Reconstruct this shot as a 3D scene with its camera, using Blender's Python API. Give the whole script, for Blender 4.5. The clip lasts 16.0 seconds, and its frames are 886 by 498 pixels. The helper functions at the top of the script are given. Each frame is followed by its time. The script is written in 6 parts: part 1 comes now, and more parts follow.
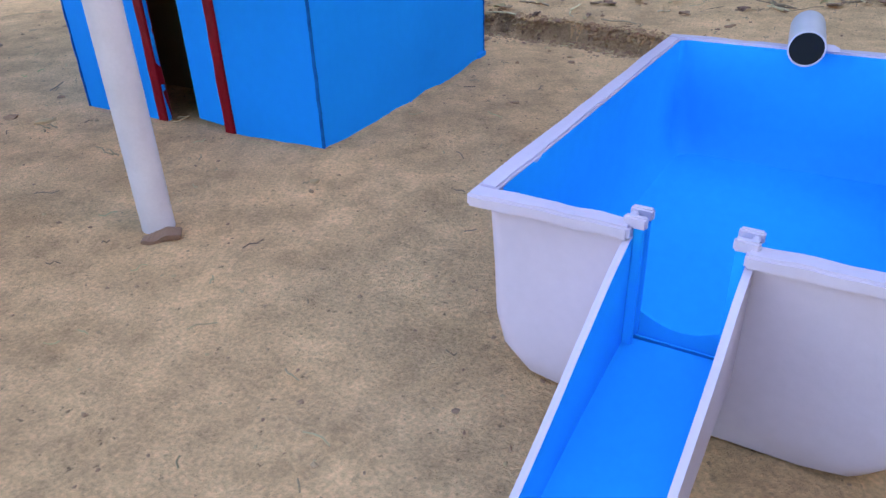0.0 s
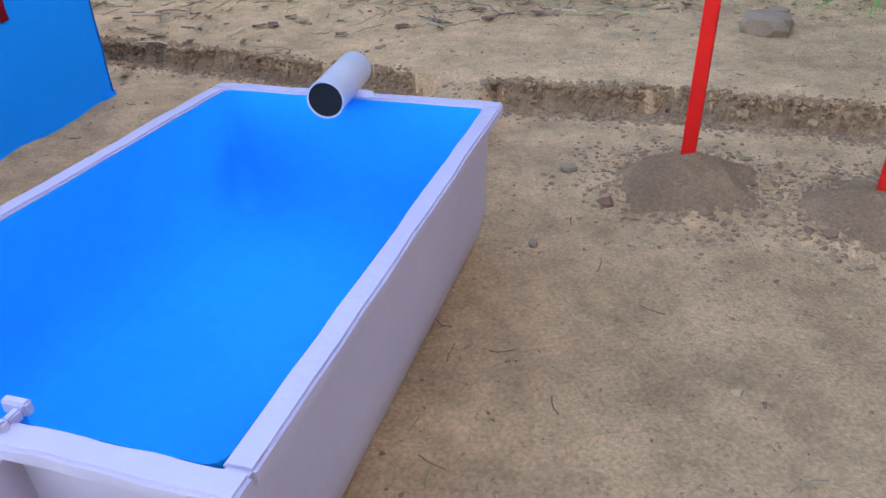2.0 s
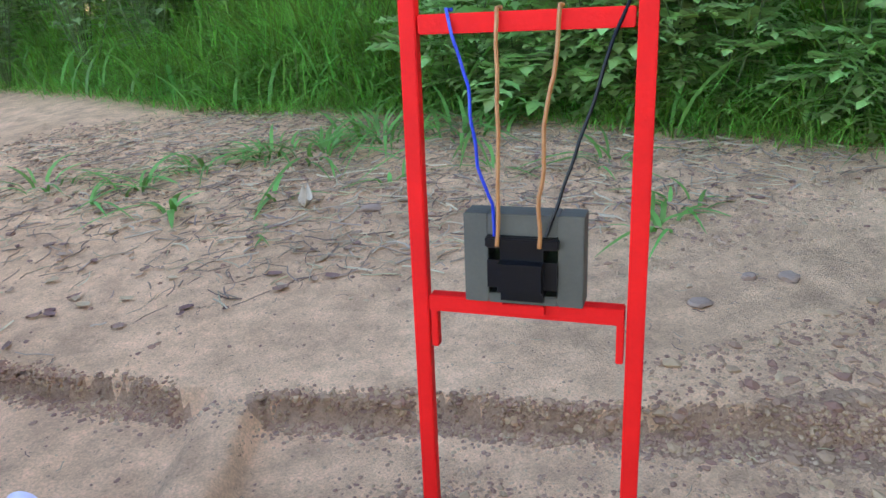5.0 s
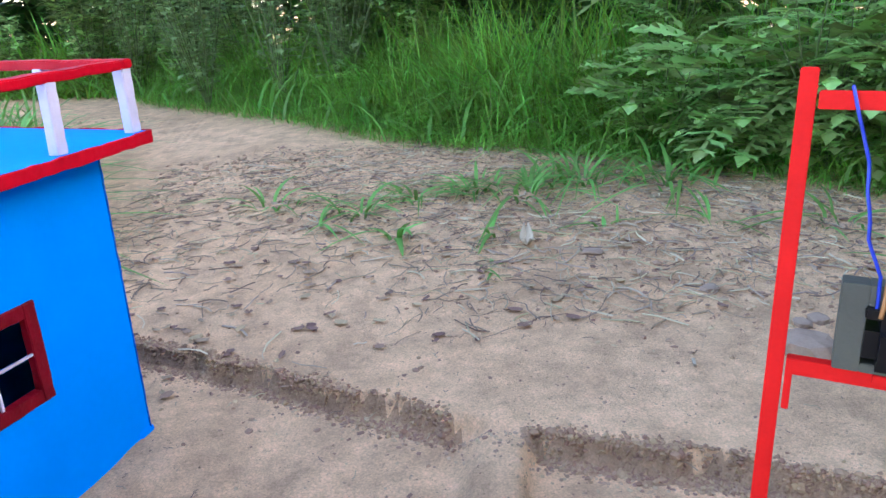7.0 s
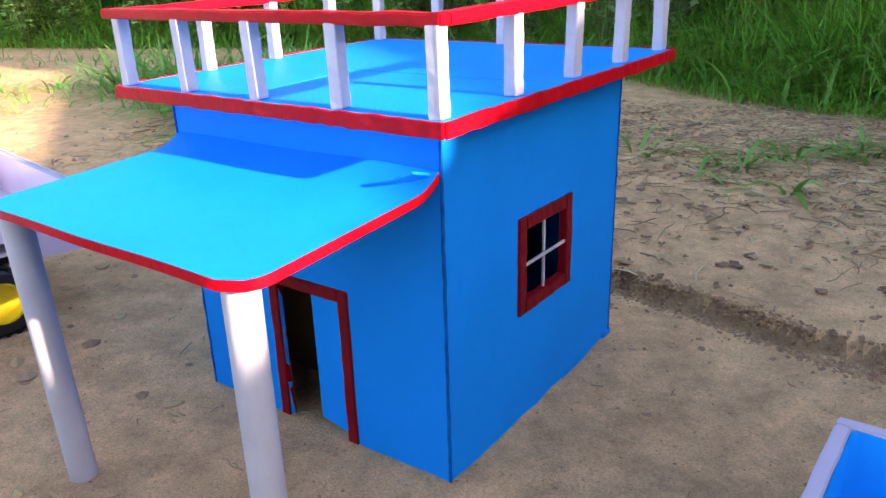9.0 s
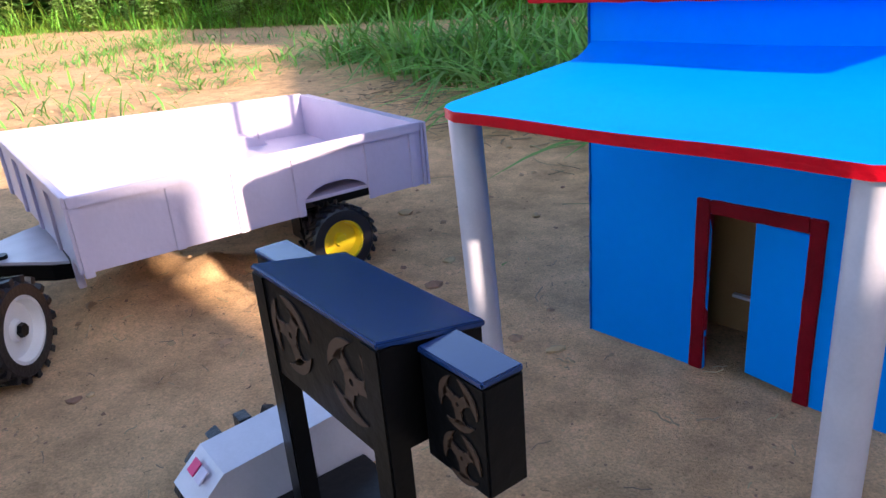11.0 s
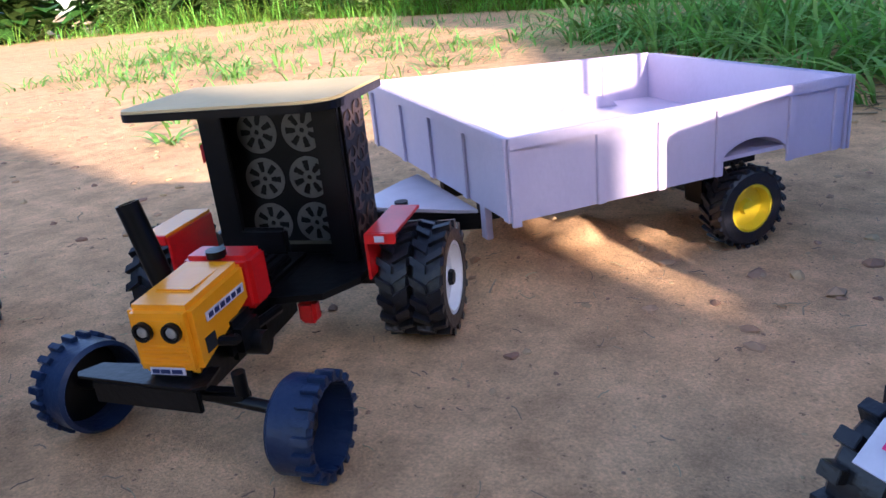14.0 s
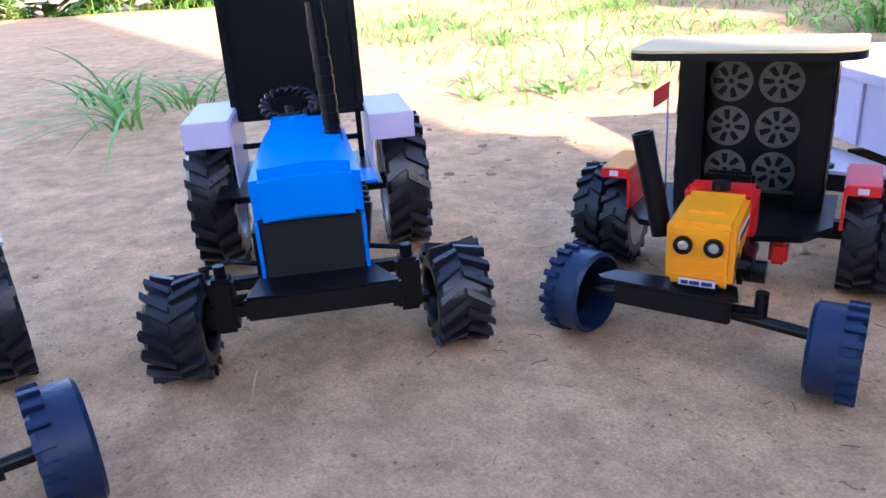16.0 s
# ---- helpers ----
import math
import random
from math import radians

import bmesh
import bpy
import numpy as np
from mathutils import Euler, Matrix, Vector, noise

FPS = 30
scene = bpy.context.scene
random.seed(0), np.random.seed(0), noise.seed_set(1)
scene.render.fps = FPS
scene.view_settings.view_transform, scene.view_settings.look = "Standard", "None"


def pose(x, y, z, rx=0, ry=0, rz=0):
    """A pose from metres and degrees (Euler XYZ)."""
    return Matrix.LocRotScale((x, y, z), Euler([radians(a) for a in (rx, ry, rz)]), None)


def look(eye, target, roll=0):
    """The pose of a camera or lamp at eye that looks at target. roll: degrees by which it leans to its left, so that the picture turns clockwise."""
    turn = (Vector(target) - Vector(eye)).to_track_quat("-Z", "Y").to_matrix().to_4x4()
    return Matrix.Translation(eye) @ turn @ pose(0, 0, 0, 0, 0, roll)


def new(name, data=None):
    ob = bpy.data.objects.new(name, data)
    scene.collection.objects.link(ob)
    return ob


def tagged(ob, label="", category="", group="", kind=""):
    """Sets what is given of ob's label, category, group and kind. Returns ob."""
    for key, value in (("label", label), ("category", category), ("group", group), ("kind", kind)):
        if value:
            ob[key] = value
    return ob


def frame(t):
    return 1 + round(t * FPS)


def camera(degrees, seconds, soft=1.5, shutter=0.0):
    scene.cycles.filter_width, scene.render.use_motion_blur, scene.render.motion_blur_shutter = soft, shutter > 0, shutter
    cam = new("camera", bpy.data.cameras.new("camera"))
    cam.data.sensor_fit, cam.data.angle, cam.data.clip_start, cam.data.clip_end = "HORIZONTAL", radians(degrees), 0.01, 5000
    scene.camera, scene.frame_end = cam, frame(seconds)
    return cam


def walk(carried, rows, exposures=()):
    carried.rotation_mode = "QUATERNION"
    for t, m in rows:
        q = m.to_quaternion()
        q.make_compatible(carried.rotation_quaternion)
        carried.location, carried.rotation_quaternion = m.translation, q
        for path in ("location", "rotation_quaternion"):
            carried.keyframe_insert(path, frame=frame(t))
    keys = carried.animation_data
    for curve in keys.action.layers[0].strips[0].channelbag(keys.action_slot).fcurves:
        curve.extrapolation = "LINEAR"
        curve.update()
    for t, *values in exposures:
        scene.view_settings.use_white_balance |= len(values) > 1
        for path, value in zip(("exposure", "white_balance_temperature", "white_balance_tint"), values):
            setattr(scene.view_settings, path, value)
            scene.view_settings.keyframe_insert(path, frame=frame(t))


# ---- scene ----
cam = camera(62.4, 16.0)
PATH = [
    (0, (0.019, 0.021, 0.233), (-0.098, 1.758, -0.752), -2.1),
    (0.5, (0.057, 0.015, 0.251), (0.045, 1.757, -0.731), -1.8),
    (1, (0.103, 0.017, 0.254), (0.229, 1.751, -0.734), -0.9),
    (1.5, (0.159, 0.042, 0.256), (0.405, 1.761, -0.737), -1.4),
    (2, (0.217, 0.079, 0.247), (0.53, 1.777, -0.763), -1.8),
    (2.5, (0.268, 0.111, 0.245), (0.665, 1.808, -0.737), -2.6),
    (3, (0.322, 0.127, 0.251), (0.805, 1.812, -0.712), -2.7),
    (3.5, (0.352, 0.137, 0.285), (0.879, 1.841, -0.621), -3.5),
    (4, (0.382, 0.143, 0.321), (0.976, 1.857, -0.519), -2.8),
    (4.2, (0.39, 0.146, 0.336), (0.985, 1.866, -0.493), -3.4),
    (6.3, (0.332, 0.163, 0.441), (0.826, 1.998, -0.183), -2.4),
    (6.5, (0.304, 0.167, 0.438), (0.754, 2.012, -0.189), -2.3),
    (7, (0.227, 0.171, 0.423), (0.513, 2.042, -0.224), -2.5),
    (7.5, (0.154, 0.167, 0.411), (0.287, 2.053, -0.24), -2.1),
    (8, (0.087, 0.154, 0.407), (0.051, 2.038, -0.261), -1.7),
    (8.5, (0.026, 0.135, 0.397), (-0.191, 1.994, -0.307), -1.8),
    (9, (-0.03, 0.114, 0.392), (-0.367, 1.958, -0.305), -1.8),
    (9.5, (-0.099, 0.106, 0.37), (-0.567, 1.921, -0.327), -2.2),
    (10, (-0.168, 0.098, 0.359), (-0.77, 1.868, -0.351), -2.7),
    (12.3, (-0.371, 0.151, 0.304), (-1.235, 1.809, -0.408), -6.8),
    (12.5, (-0.388, 0.153, 0.303), (-1.292, 1.792, -0.401), -6.6),
    (13, (-0.433, 0.126, 0.303), (-1.416, 1.72, -0.398), -5.9),
    (13.5, (-0.487, 0.088, 0.303), (-1.529, 1.636, -0.416), -5.9),
    (14, (-0.524, 0.049, 0.298), (-1.643, 1.551, -0.404), -6.0),
    (14.5, (-0.569, 0.007, 0.293), (-1.734, 1.468, -0.419), -5.5),
    (15, (-0.612, -0.043, 0.293), (-1.878, 1.331, -0.42), -5.6),
    (15.5, (-0.64, -0.105, 0.298), (-2.01, 1.174, -0.401), -4.8),
    (16, (-0.665, -0.166, 0.298), (-2.123, 1.001, -0.416), -3.8),
]
SKY, SUN = 0.15, 3.9
# seconds, stops, white point in kelvin, tint
EXPOSURE = (
    (0.0, 2.67, 6700, 17), (2.0, 2.76, 6700, 17), (4.0, 2.80, 6500, 18), (6.5, 3.14, 5950, 26), (7.0, 3.07, 6000, 22), (7.5, 2.95, 6200, 20), (8.5, 2.52, 6600, 17), (9.0, 2.32, 6600, 17),
    (10.0, 1.96, 6450, 17), (12.5, 1.70, 5950, 20), (13.5, 1.72, 5850, 20), (14.0, 1.82, 5700, 22), (14.5, 2.06, 5600, 23), (15.0, 2.28, 5500, 24), (16.0, 2.55, 5500, 25),
)
walk(cam, [(t, look(eye, target, roll)) for t, eye, target, roll in PATH], EXPOSURE)

# ---- world and light ----
SUN_TO = Vector((0.896, -0.445, 0.33)).normalized()
SUN_EL = math.asin(SUN_TO.z)
world = bpy.data.worlds.new("sky")
scene.world = world
world.use_nodes = True
wn = world.node_tree.nodes
sky = wn.new("ShaderNodeTexSky")
sky.sky_type = "NISHITA"
sky.sun_disc = False
sky.sun_elevation = SUN_EL
sky.sun_rotation = math.atan2(SUN_TO.x, SUN_TO.y)
wn["Background"].inputs["Strength"].default_value = SKY
world.node_tree.links.new(sky.outputs[0], wn["Background"].inputs["Color"])
sun_data = bpy.data.lights.new("sun", "SUN")
sun_data.energy, sun_data.angle, sun_data.color = SUN, radians(1.0), (1.0, 0.84, 0.62)
sun = new("sun", sun_data)
sun.matrix_world = look(SUN_TO * 10, (0, 0, 0))


# ---- materials ----
def material(name, colour, rough=0.6, metal=0.0, second=None, scale=20.0, bump=0.0, bump_scale=200.0, coat=0.0, spread=0.5, random=0.0, spec=0.5):
    """Two colours mixed by noise at two scales, with fine relief."""
    m = bpy.data.materials.new(name)
    m.use_nodes = True
    n, l = m.node_tree.nodes, m.node_tree.links
    p = n["Principled BSDF"]
    p.inputs["Roughness"].default_value = rough
    p.inputs["Metallic"].default_value = metal
    p.inputs["Coat Weight"].default_value = coat
    p.inputs["Coat Roughness"].default_value = 0.15
    p.inputs["Specular IOR Level"].default_value = spec
    second = second or tuple(c * 0.8 for c in colour)
    geo = n.new("ShaderNodeTexCoord")
    big = n.new("ShaderNodeTexNoise")
    big.inputs["Scale"].default_value, big.inputs["Detail"].default_value = scale, 6
    fine = n.new("ShaderNodeTexNoise")
    fine.inputs["Scale"].default_value, fine.inputs["Detail"].default_value = scale * 14, 4
    add = n.new("ShaderNodeMath")
    add.operation = "MULTIPLY_ADD"
    add.inputs[1].default_value = 0.35
    ramp = n.new("ShaderNodeMapRange")
    ramp.inputs["From Min"].default_value, ramp.inputs["From Max"].default_value = 0.675 - spread / 2, 0.675 + spread / 2
    mix = n.new("ShaderNodeMix")
    mix.data_type = "RGBA"
    mix.inputs["A"].default_value, mix.inputs["B"].default_value = (*colour, 1), (*second, 1)
    for t in (big, fine):
        l.new(geo.outputs["Object"], t.inputs["Vector"])
    l.new(fine.outputs[0], add.inputs[0])
    l.new(big.outputs[0], add.inputs[2])
    l.new(add.outputs[0], ramp.inputs["Value"])
    l.new(ramp.outputs[0], mix.inputs["Factor"])
    out = mix.outputs["Result"]
    if random:
        info = n.new("ShaderNodeNewGeometry")
        hue = n.new("ShaderNodeHueSaturation")
        m2 = n.new("ShaderNodeMapRange")
        m2.inputs["To Min"].default_value, m2.inputs["To Max"].default_value = 1 - random, 1 + random
        l.new(info.outputs["Random Per Island"], m2.inputs["Value"])
        l.new(m2.outputs[0], hue.inputs["Value"])
        m3 = n.new("ShaderNodeMapRange")
        m3.inputs["To Min"].default_value, m3.inputs["To Max"].default_value = 0.5 - random * 0.06, 0.5 + random * 0.06
        l.new(info.outputs["Random Per Island"], m3.inputs["Value"])
        l.new(m3.outputs[0], hue.inputs["Hue"])
        l.new(out, hue.inputs["Color"])
        out = hue.outputs[0]
    l.new(out, p.inputs["Base Color"])
    if bump:
        tex = n.new("ShaderNodeTexNoise")
        tex.inputs["Scale"].default_value, tex.inputs["Detail"].default_value = bump_scale, 5
        b = n.new("ShaderNodeBump")
        b.inputs["Strength"].default_value, b.inputs["Distance"].default_value = bump, 0.002
        l.new(geo.outputs["Object"], tex.inputs["Vector"])
        l.new(tex.outputs[0], b.inputs["Height"])
        l.new(b.outputs[0], p.inputs["Normal"])
    return m


def leaf_material(name, colour, second, random=0.35):
    m = material(name, colour, 0.5, second=second, scale=6, random=random, spec=0.35)
    n, l = m.node_tree.nodes, m.node_tree.links
    p = n["Principled BSDF"]
    t = n.new("ShaderNodeBsdfTranslucent")
    l.new(p.inputs["Base Color"].links[0].from_socket, t.inputs["Color"])
    mix = n.new("ShaderNodeMixShader")
    mix.inputs[0].default_value = 0.3
    l.new(p.outputs[0], mix.inputs[1])
    l.new(t.outputs[0], mix.inputs[2])
    l.new(mix.outputs[0], n["Material Output"].inputs["Surface"])
    return m


def soil_material(name, light, dark, crumb):
    """Dry sandy soil: broad patches, damp stains, crumbs and grains, with relief."""
    m = material(name, light, 0.95, second=dark, scale=2.2, spread=0.55, spec=0.10)
    n, l = m.node_tree.nodes, m.node_tree.links
    p = n["Principled BSDF"]
    base = p.inputs["Base Color"].links[0].from_socket
    geo = n.new("ShaderNodeTexCoord")
    sp = n.new("ShaderNodeTexNoise")
    sp.inputs["Scale"].default_value, sp.inputs["Detail"].default_value, sp.inputs["Roughness"].default_value = 85, 8, 0.8
    l.new(geo.outputs["Object"], sp.inputs["Vector"])
    r = n.new("ShaderNodeMapRange")
    r.inputs["From Min"].default_value, r.inputs["From Max"].default_value = 0.57, 0.70
    r.inputs["To Max"].default_value = 0.6
    l.new(sp.outputs[0], r.inputs["Value"])
    # trodden patches of a hand's width; sparse dark specks paint shade in small pits
    tread = n.new("ShaderNodeTexNoise")
    tread.inputs["Scale"].default_value, tread.inputs["Detail"].default_value, tread.inputs["Roughness"].default_value = 17, 9, 0.72
    l.new(geo.outputs["Object"], tread.inputs["Vector"])
    tr = n.new("ShaderNodeMapRange")
    tr.inputs["From Min"].default_value, tr.inputs["From Max"].default_value = 0.36, 0.64
    tr.inputs["To Min"].default_value, tr.inputs["To Max"].default_value = 0.74, 1.22
    l.new(tread.outputs[0], tr.inputs["Value"])
    worn = n.new("ShaderNodeHueSaturation")
    l.new(tr.outputs[0], worn.inputs["Value"])
    l.new(base, worn.inputs["Color"])
    pit_shade = n.new("ShaderNodeTexNoise")
    pit_shade.inputs["Scale"].default_value, pit_shade.inputs["Detail"].default_value, pit_shade.inputs["Roughness"].default_value = 130, 5, 0.75
    l.new(geo.outputs["Object"], pit_shade.inputs["Vector"])
    pr = n.new("ShaderNodeMapRange")
    pr.inputs["From Min"].default_value, pr.inputs["From Max"].default_value = 0.625, 0.68
    pr.inputs["To Max"].default_value = 0.85
    l.new(pit_shade.outputs[0], pr.inputs["Value"])
    most = n.new("ShaderNodeMath")
    most.operation = "MAXIMUM"
    l.new(pr.outputs[0], most.inputs[0])
    l.new(r.outputs[0], most.inputs[1])
    mix = n.new("ShaderNodeMix")
    mix.data_type = "RGBA"
    mix.inputs["B"].default_value = (*crumb, 1)
    l.new(most.outputs[0], mix.inputs["Factor"])
    l.new(worn.outputs[0], mix.inputs["A"])
    grain = n.new("ShaderNodeTexNoise")
    grain.inputs["Scale"].default_value, grain.inputs["Detail"].default_value = 420, 3
    l.new(geo.outputs["Object"], grain.inputs["Vector"])
    g2 = n.new("ShaderNodeMapRange")
    g2.inputs["To Min"].default_value, g2.inputs["To Max"].default_value = 0.55, 1.50
    l.new(grain.outputs[0], g2.inputs["Value"])
    hsv = n.new("ShaderNodeHueSaturation")
    l.new(g2.outputs[0], hsv.inputs["Value"])
    l.new(mix.outputs["Result"], hsv.inputs["Color"])
    l.new(hsv.outputs[0], p.inputs["Base Color"])
    hs = n.new("ShaderNodeMath")
    hs.operation = "MULTIPLY_ADD"
    hs.inputs[1].default_value = 0.45
    l.new(grain.outputs[0], hs.inputs[0])
    l.new(sp.outputs[0], hs.inputs[2])
    b = n.new("ShaderNodeBump")
    b.inputs["Strength"].default_value, b.inputs["Distance"].default_value = 0.75, 0.007
    l.new(hs.outputs[0], b.inputs["Height"])
    l.new(b.outputs[0], p.inputs["Normal"])
    return m


SOIL = soil_material("dry_soil", (0.765, 0.463, 0.247), (0.56, 0.333, 0.172), (0.17, 0.10, 0.058))
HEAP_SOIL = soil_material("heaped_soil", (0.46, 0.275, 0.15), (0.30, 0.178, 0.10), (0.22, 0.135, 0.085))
RUBBLE = material("brown_clods", (0.42, 0.25, 0.14), 0.95, second=(0.28, 0.165, 0.095), scale=20, random=0.28, bump=0.5, spec=0.1)
BLUE = material("blue_card", (0.0, 0.285, 0.93), 0.5, second=(0.0, 0.25, 0.84), scale=9, bump=0.12, bump_scale=60, spec=0.03)
RED_EDGE = material("red_edge_paint", (0.60, 0.002, 0.014), 0.4, second=(0.42, 0.002, 0.010), scale=60, bump=0.4, bump_scale=150, spec=0.15)
DARK_RED = material("dark_red_frame", (0.24, 0.003, 0.012), 0.5, second=(0.15, 0.003, 0.009), scale=40, bump=0.4, bump_scale=200, spec=0.12)
SCARLET = material("scarlet_paint", (0.86, 0.012, 0.008), 0.55, second=(0.72, 0.010, 0.007), scale=30, bump=0.3, bump_scale=220, spec=0.15)
WHITE = material("lilac_white_paint", (0.60, 0.515, 0.65), 0.45, second=(0.52, 0.445, 0.575), scale=14, bump=0.25, bump_scale=130, coat=0.15)
PIPE = material("white_pipe", (0.63, 0.585, 0.66), 0.35, second=(0.52, 0.48, 0.55), scale=35, bump=0.1, bump_scale=90, coat=0.2)
TANK_BLUE = material("blue_tank_paint", (0.0, 0.39, 0.88), 0.45, second=(0.0, 0.33, 0.80), scale=8, bump=0.12, bump_scale=50, spec=0.04)
BLACK = material("black_paint", (0.0030, 0.0030, 0.0040), 0.28, second=(0.006, 0.006, 0.007), scale=30, bump=0.15, bump_scale=150, spec=0.22)
RUBBER = material("black_rubber", (0.007, 0.009, 0.017), 0.30, second=(0.022, 0.020, 0.022), scale=30, spread=0.5, bump=0.3, bump_scale=250, spec=0.4)
BLUE_RUBBER = material("bluish_plastic_tyre", (0.006, 0.016, 0.052), 0.36, second=(0.020, 0.034, 0.075), scale=30, bump=0.3, bump_scale=220, spec=0.25)
# near-black that paints the shade inside openings
HOLE_SHADE = material("hole_shade", (0.006, 0.006, 0.007), 0.9)
CARD = material("brown_card", (0.30, 0.17, 0.075), 0.85, second=(0.24, 0.13, 0.06), scale=25, bump=0.3, bump_scale=120)
STRAW_CARD = material("straw_board", (0.62, 0.47, 0.24), 0.7, second=(0.54, 0.40, 0.20), scale=20, bump=0.2, bump_scale=180)
YELLOW = material("yellow_plastic", (0.88, 0.33, 0.003), 0.3, second=(0.80, 0.28, 0.003), scale=20, coat=0.25, bump=0.06, bump_scale=80, spec=0.3)
YELLOW_RIM = material("yellow_rim", (0.85, 0.62, 0.01), 0.35, second=(0.75, 0.52, 0.01), scale=40, coat=0.2)
WHITE_RIM = material("white_rim", (0.82, 0.80, 0.80), 0.4, second=(0.72, 0.70, 0.69), scale=40, coat=0.2)
RED_PLASTIC = material("red_plastic", (0.74, 0.010, 0.010), 0.35, second=(0.5, 0.01, 0.01), scale=25, coat=0.3)
TRACTOR_BLUE = material("tractor_blue", (0.0, 0.225, 0.80), 0.3, second=(0.0, 0.19, 0.70), scale=12, coat=0.12, bump=0.15, bump_scale=70, spec=0.2)
SILVER = material("silver_print", (0.15, 0.145, 0.13), 0.45, 0.4, second=(0.09, 0.087, 0.08), scale=30)
BRONZE = material("bronze_print", (0.13, 0.075, 0.052), 0.4, 0.3, second=(0.085, 0.05, 0.035), scale=30)
SEAM = material("dark_cut_edge", (0.0, 0.04, 0.20), 0.8, second=(0.0, 0.15, 0.60), scale=60, spec=0.1)
GLASS_LAMP = material("lamp_glass", (0.6, 0.6, 0.6), 0.1, 0.7, second=(0.4, 0.4, 0.42), scale=60)
# glossy black whose base colour carries the sky's blue reflection
SKY_SHEEN_BLACK = material("sky_sheen_black", (0.012, 0.036, 0.13), 0.20, second=(0.014, 0.042, 0.15), scale=30, bump=0.12, bump_scale=60, coat=0.6, spec=0.5)
IRON = material("grey_iron", (0.105, 0.097, 0.068), 0.55, 0.2, second=(0.075, 0.07, 0.05), scale=30, bump=0.2)
BLUE_WIRE = material("blue_wire", (0.01, 0.04, 0.45), 0.4)
TAN_WIRE = material("tan_wire", (0.36, 0.125, 0.025), 0.5, second=(0.44, 0.20, 0.06), scale=120)
PINK = material("pink_sticker", (0.75, 0.02, 0.16), 0.4)
NAVY = material("navy_print", (0.01, 0.02, 0.10), 0.5)
STONE = material("grey_stone", (0.40, 0.27, 0.18), 0.9, second=(0.24, 0.155, 0.10), scale=25, bump=0.9, bump_scale=90, spec=0.2)
PEBBLE = material("soil_crumbs", (0.50, 0.315, 0.185), 0.95, second=(0.30, 0.185, 0.11), scale=15, random=0.32, bump=0.4, spec=0.1)
PALE_STRAW = material("bleached_straw", (0.56, 0.42, 0.27), 0.85, second=(0.36, 0.26, 0.16), scale=15, random=0.4)
DEAD_LEAF = material("dead_leaf", (0.36, 0.22, 0.13), 0.85, second=(0.24, 0.14, 0.08), scale=40, random=0.45, bump=0.3)
STRAW = material("dry_straw", (0.40, 0.29, 0.16), 0.85, second=(0.22, 0.15, 0.09), scale=15, random=0.5)
WOOD = material("pale_wood", (0.52, 0.40, 0.26), 0.8, second=(0.36, 0.27, 0.17), scale=25, bump=0.4)
GRASS = leaf_material("grass_blades", (0.27, 0.47, 0.055), (0.13, 0.30, 0.035), 0.65)
GRASS_LIGHT = leaf_material("yard_grass", (0.20, 0.40, 0.07), (0.14, 0.31, 0.06))
LEAF = leaf_material("weed_leaves", (0.40, 0.55, 0.17), (0.22, 0.37, 0.09), 0.5)
# dark leaf green, deepened to paint the shaded gaps behind the grass
DARK_LEAF = leaf_material("hedge_leaves", (0.075, 0.165, 0.028), (0.03, 0.075, 0.014), 0.6)
PALE_LEAF = leaf_material("pale_weed_leaves", (0.28, 0.38, 0.14), (0.19, 0.29, 0.10))
STEM = material("green_stem", (0.10, 0.14, 0.04), 0.7)


# ---- mesh tools ----
def thing(name, x=0, y=0, z=0, turn=0, **tags):
    ob = new(name)
    ob.matrix_basis = pose(x, y, z, 0, 0, turn)
    ob.empty_display_size = 0.02
    return tagged(ob, **tags)


def part(name, bm, mat, parent, label="", smooth=False, at=None):
    me = bpy.data.meshes.new(name)
    bm.to_mesh(me)
    bm.free()
    for m in mat if isinstance(mat, (list, tuple)) else (mat,):
        me.materials.append(m)
    if smooth:
        me.polygons.foreach_set("use_smooth", [True] * len(me.polygons))
        me.set_sharp_from_angle(angle=radians(38))
    ob = new(name, me)
    if parent:
        ob.parent = parent
    if at is not None:
        ob.matrix_basis = at
    return tagged(ob, label=label)


def solid(name, bm, mat, smooth=False, at=None, **tags):
    """A thing that is one mesh."""
    return tagged(part(name, bm, mat, None, smooth=smooth, at=at), **tags)


def again(ob, parent, at):
    """Another object on the same mesh."""
    o = new(ob.name.split(".")[0], ob.data)
    o.parent = parent
    o.matrix_basis = at
    if "label" in ob:
        o["label"] = ob["label"]
    return o


def box(bm, x0, x1, y0, y1, z0, z1, bevel=0.0, m=None):
    g = bmesh.ops.create_cube(bm, size=1)
    v = g["verts"]
    for a in v:
        a.co = ((x0 + x1) / 2 + a.co.x * (x1 - x0), (y0 + y1) / 2 + a.co.y * (y1 - y0), (z0 + z1) / 2 + a.co.z * (z1 - z0))
    if bevel:
        e = list({e for a in v for e in a.link_edges})
        r = bmesh.ops.bevel(bm, geom=e, offset=bevel, segments=2, affect="EDGES", clamp_overlap=True)
        v = list({a for f in r["faces"] for a in f.verts} | {a for a in v if a.is_valid})
    if m is not None:
        bmesh.ops.transform(bm, matrix=m, verts=v)
    return bm


def boxed(*a, **k):
    return box(bmesh.new(), *a, **k)


